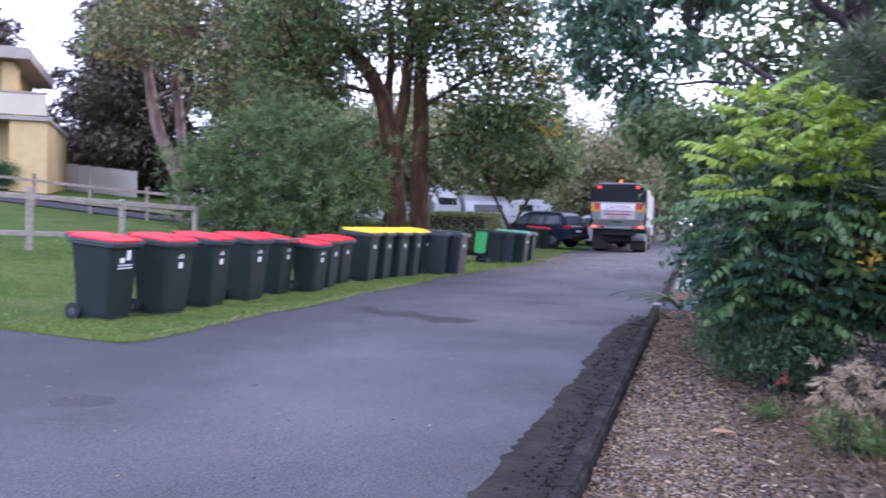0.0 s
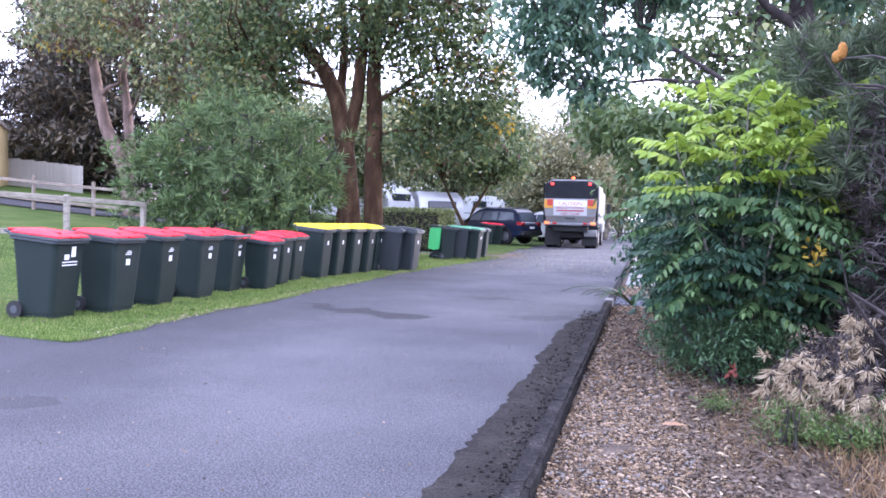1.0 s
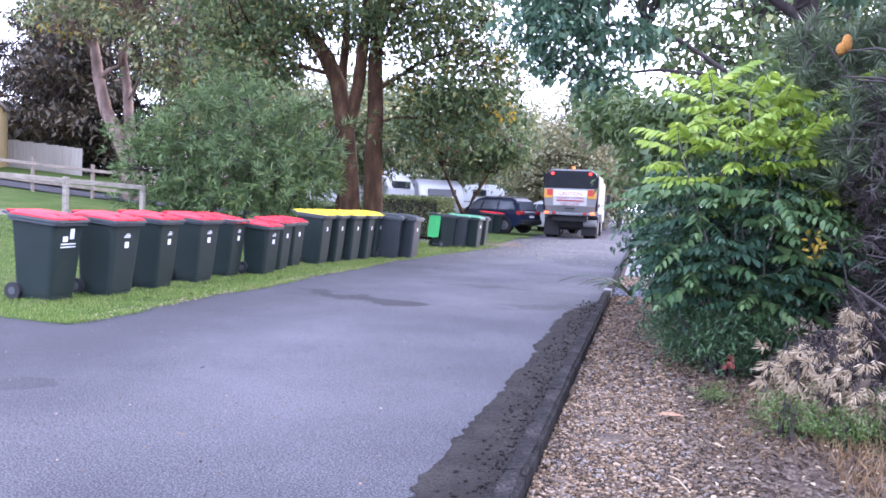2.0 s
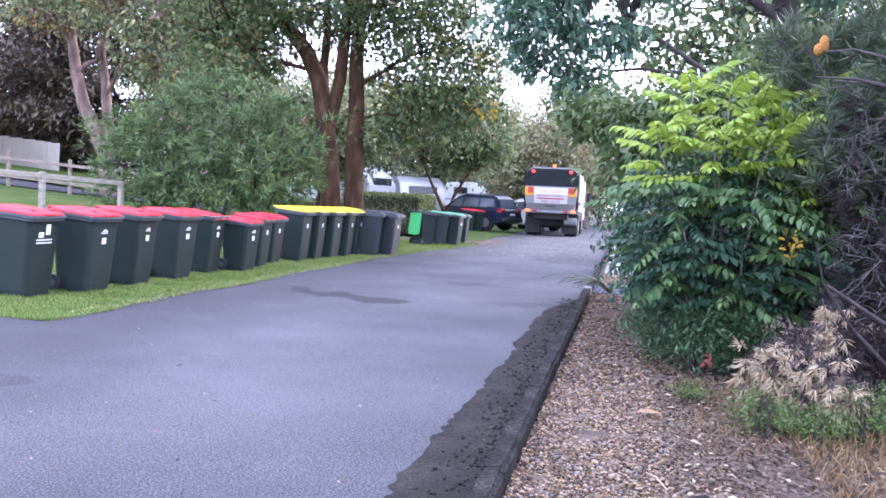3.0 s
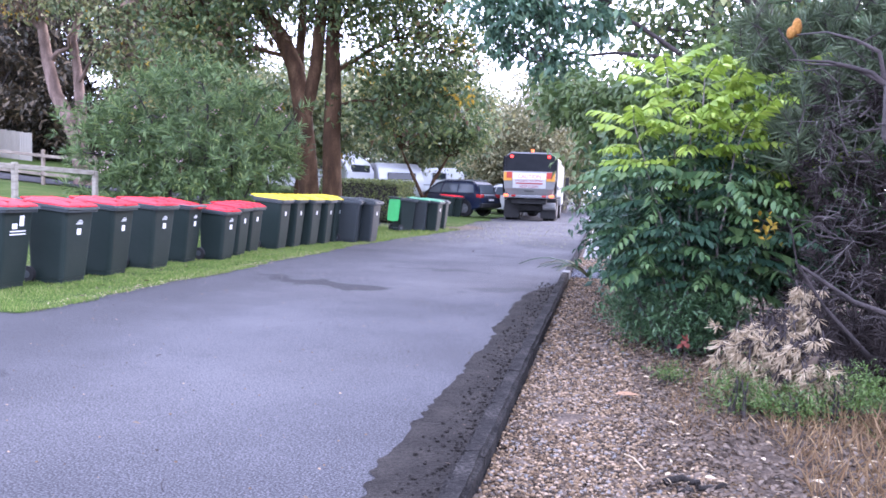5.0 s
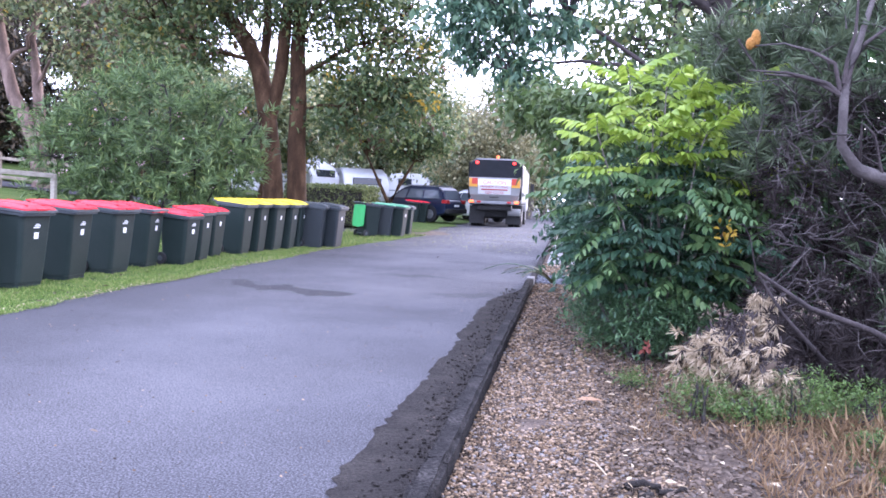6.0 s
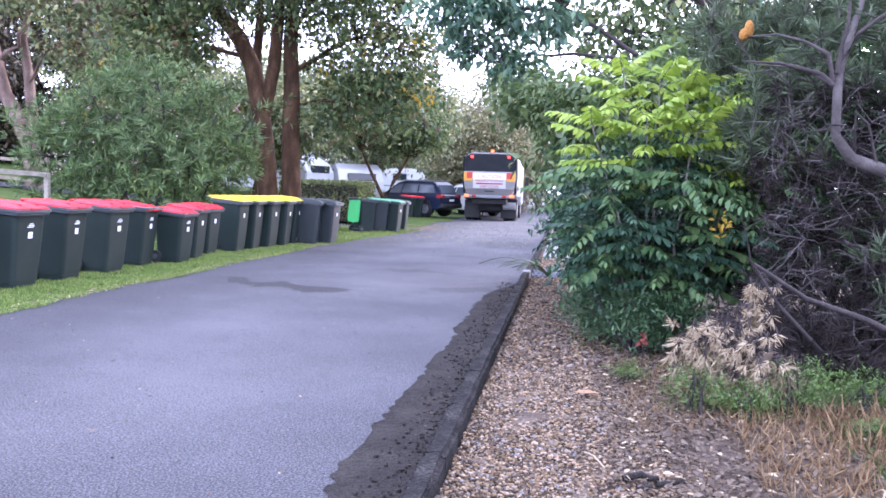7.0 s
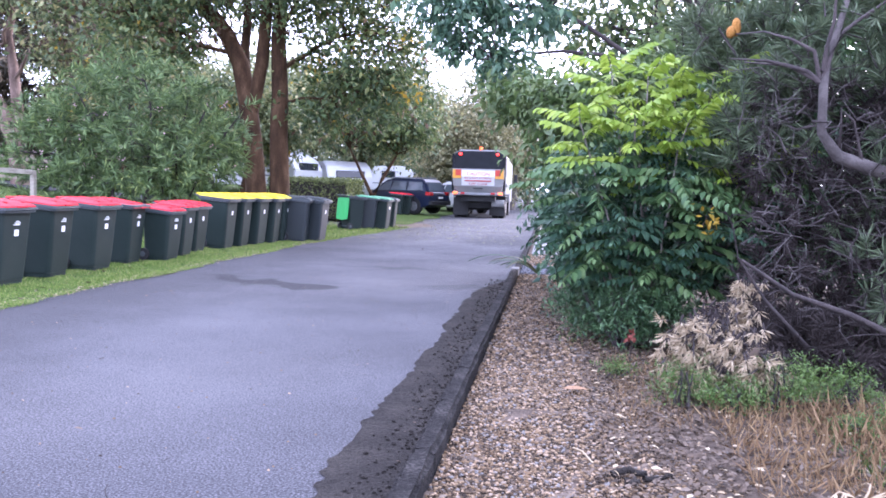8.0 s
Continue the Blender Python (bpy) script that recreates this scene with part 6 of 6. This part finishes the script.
def bed(x, y, q):
    """Gravel lies thick along the kerb and thins out towards the shrubs."""
    edge = 0.48 + 0.2 * np.sin(y * 1.3) + np.clip((4.5 - y) * 0.35, 0, 0.7)
    return q < np.clip(1.15 - (x - edge) / 0.35, 0.1, 1)


stones("gravel", R(90), 48000, (-0.49, 1.7), (2.4, 6.2), 0.0096, "gravel", "mixed tan and grey pebbles on the garden bed", -0.004, bed)
stones("gravel", R(91), 15000, (-0.49, 1.2), (6.2, 13.0), 0.0155, "gravel", "tan pebbles along the kerb", -0.004, bed)
stones("gravel", R(92), 2600, (-0.49, 0.9), (13.0, 14.4), 0.022, "gravel_blue", "band of blue grey gravel", 0.0)
stones("gravel", R(93), 3500, (-0.49, 0.7), (14.4, 17), 0.022, "gravel", "tan pebbles beside the path", 0.0)
stones("gutter_grit", R(94), 2000, (-0.9, -0.6), (2.0, 12), 0.011, "silt", "dark grit and clods in the gutter", -0.004, lambda x, y, q: q < (x + 0.95) / 0.35)
stones("road_grit", R(95), 500, (-5.2, -0.7), (2.6, 12), 0.006, "gravel", "small stones strewn on the asphalt", -0.012)

# sticks on the bed
stick = thing("fallen_stick", (0.19, 4.02, 0.03), "pale dry stick lying on the gravel", "stick")
tubes("wood", [[((-0.04, 0.08, 0.0), 0.005), ((0.0, 0.0, 0.012), 0.005), ((0.05, -0.14, 0.0), 0.004)]], M["leaf_dead"], stick, 5)
log = thing("charred_wood", (0.42, 3.75, 0.02), "dark charred broken wood on the gravel", "wood")
rl = R(105)
for a, b, w in (((-0.1, 0.02, 0.0), (0.06, 0.05, 0.01), 0.02), ((0.04, -0.02, 0.004), (0.17, 0.04, 0.006), 0.016), ((-0.05, -0.07, 0.0), (0.02, -0.05, 0.004), 0.02)):
    tubes("wood", [[(p, q * rl.uniform(0.7, 1.2)) for p, q in bend(rl, a, b, w, w * 0.6, 7, 0.25)]], M["silt"], log, 7)
big_leaf = thing("fallen_leaf", (0.19, 5.35, 0.03), "large flat orange brown leaf lying on the pebbles", "leaf")
leaves_broad("blade", np.array([[-0.08, 0.0, 0.0]]), np.array([[1.0, 0.15, 0.03]]), np.array([[0.0, 0.0, 1.0]]), 0.17, 0.1, M["leaf_tan"], big_leaf, 0.06, 0.04)
red_sprig = thing("rusty_sprig", (0.63, 6.35, 0.23), "small rusty red leaf sprig in the low shrub", "sprig")
rs = R(106)
leaves_broad("leaves", rs.normal(0, 0.025, (9, 3)), rs.normal(size=(9, 3)), rs.normal(size=(9, 3)) + np.array([0, -0.8, 0.5]), 0.05, 0.028, M["leaf_red"], red_sprig)["kind"] = "stuff"
tubes("stem", [[((0, 0.02, -0.23), 0.004), ((0.01, 0.01, -0.1), 0.003), ((0, 0, 0), 0.002)]], M["bark_dark"], red_sprig, 4)
husk = thing("dry_palm_husk", (1.35, 3.6, 0.02), "curled pale dry palm husk on the litter", "dry leaf")
rr = R(96)
for k in range(9):
    a = rr.uniform(0, 6.28)
    pts = [(np.array([0.22 * s * math.cos(a + s * 0.7), 0.22 * s * math.sin(a + s * 0.7), 0.06 * math.sin(s * 3) + 0.005]), 0.007 * (1 - 0.7 * s)) for s in (0, 0.25, 0.5, 0.75, 1)]
    tubes("strand", [pts], M["leaf_dead"], husk, 4)


# grass blades on the near lawn
def blades(name, rng, n, xr, yr, h, label, dens=None):
    t = thing(name, (0, 0, 0), label, "grass", kind="stuff")
    x, y = rng.uniform(*xr, n), rng.uniform(*yr, n)
    right = -5.5 + wob(y, 1.0, 0.07) + np.clip((y - 18) / 8, 0, 1) * 0.75
    tuft = np.sin(x * 5.1 + 2 * np.sin(y * 3.3)) * np.sin(y * 4.7 + 1.5 * np.sin(x * 2.9))
    keep = (x < right + 0.07 + 0.04 * tuft) & (y > 6.84 + 0.03 * (-x - 5.5)) & (rng.random(n) < 0.75 + 0.35 * tuft)
    x, y, tuft = x[keep], y[keep], tuft[keep]
    n = len(x)
    C = np.stack([x, y, ground_z(x, y) - 0.006], 1)
    A = rng.normal(size=(n, 3)) * 0.45 + np.array([0, 0, 0.9])
    leaves("blades", C, A, rng.normal(size=(n, 3)), h * (0.4 + rng.random(n)) * (1 + 0.45 * tuft), 0.006, M["grass"], t)["kind"] = "stuff"


blades("lawn_grass", R(97), 115000, (-7.4, -5.3), (6.8, 20), 0.036, "short green grass blades along the lane edge")
blades("lawn_grass", R(98), 40000, (-13, -7.4), (6.8, 18), 0.04, "short green grass blades on the lawn")
blades("lawn_grass", R(99), 12000, (-7.4, -4.6), (20, 27), 0.07, "short grass blades on the verge")

# ---- kerb of single stones ----
kerb = thing("kerb", (0, 0, 0), "row of dark weathered concrete kerb stones", "kerb", kind="structure")
rk = R(100)


def kerb_mesh(L, seed):
    rng = R(seed)
    bm = bmesh.new()
    box(bm, -0.058, 0.058, -L / 2 + 0.002, L / 2 - 0.002, -0.14, 0.1)
    bmesh.ops.subdivide_edges(bm, edges=[e for e in bm.edges if abs(e.verts[0].co.y - e.verts[1].co.y) > 0.1], cuts=7)
    bmesh.ops.bevel(bm, geom=[e for e in bm.edges if min(v.co.z for v in e.verts) > 0.09 and abs(e.verts[0].co.x - e.verts[1].co.x) < 0.01], offset=0.022, segments=3, affect="EDGES")
    for v in bm.verts:
        if v.co.z > 0.0:
            v.co += Vector(rng.normal(0, 1, 3)) * 0.003
    return mesh_of(bm, "kerb_stone", M["kerb"])


shapes = [kerb_mesh(0.9, 200 + i) for i in range(6)]
for i in range(-8, 13):
    ob = new("kerb_stone", shapes[i % 6])
    ob.parent = kerb
    ob.matrix_basis = pose(-0.556 + rk.normal(0, 0.002), 1.45 + i * 0.9, rk.normal(0, 0.002), 0, 0, rk.normal(0, 0.2))
end_mesh = mesh_of(boxed(-0.06, 0.06, -0.16, 0.16, -0.12, 0.108, 0.015, 2), "kerb_stone", M["path"])
ob = new("kerb_stone", end_mesh)
ob.parent = kerb
ob.matrix_basis = pose(-0.556, 12.86, 0)
low = mesh_of(boxed(-0.055, 0.055, -0.49, 0.49, -0.1, 0.05, 0.015, 2), "kerb_stone", M["kerb"])
for i in range(34):
    ob = new("kerb_stone", low)
    ob.parent = kerb
    ob.matrix_basis = pose(-0.556, 13.55 + i * 1.0, 0)
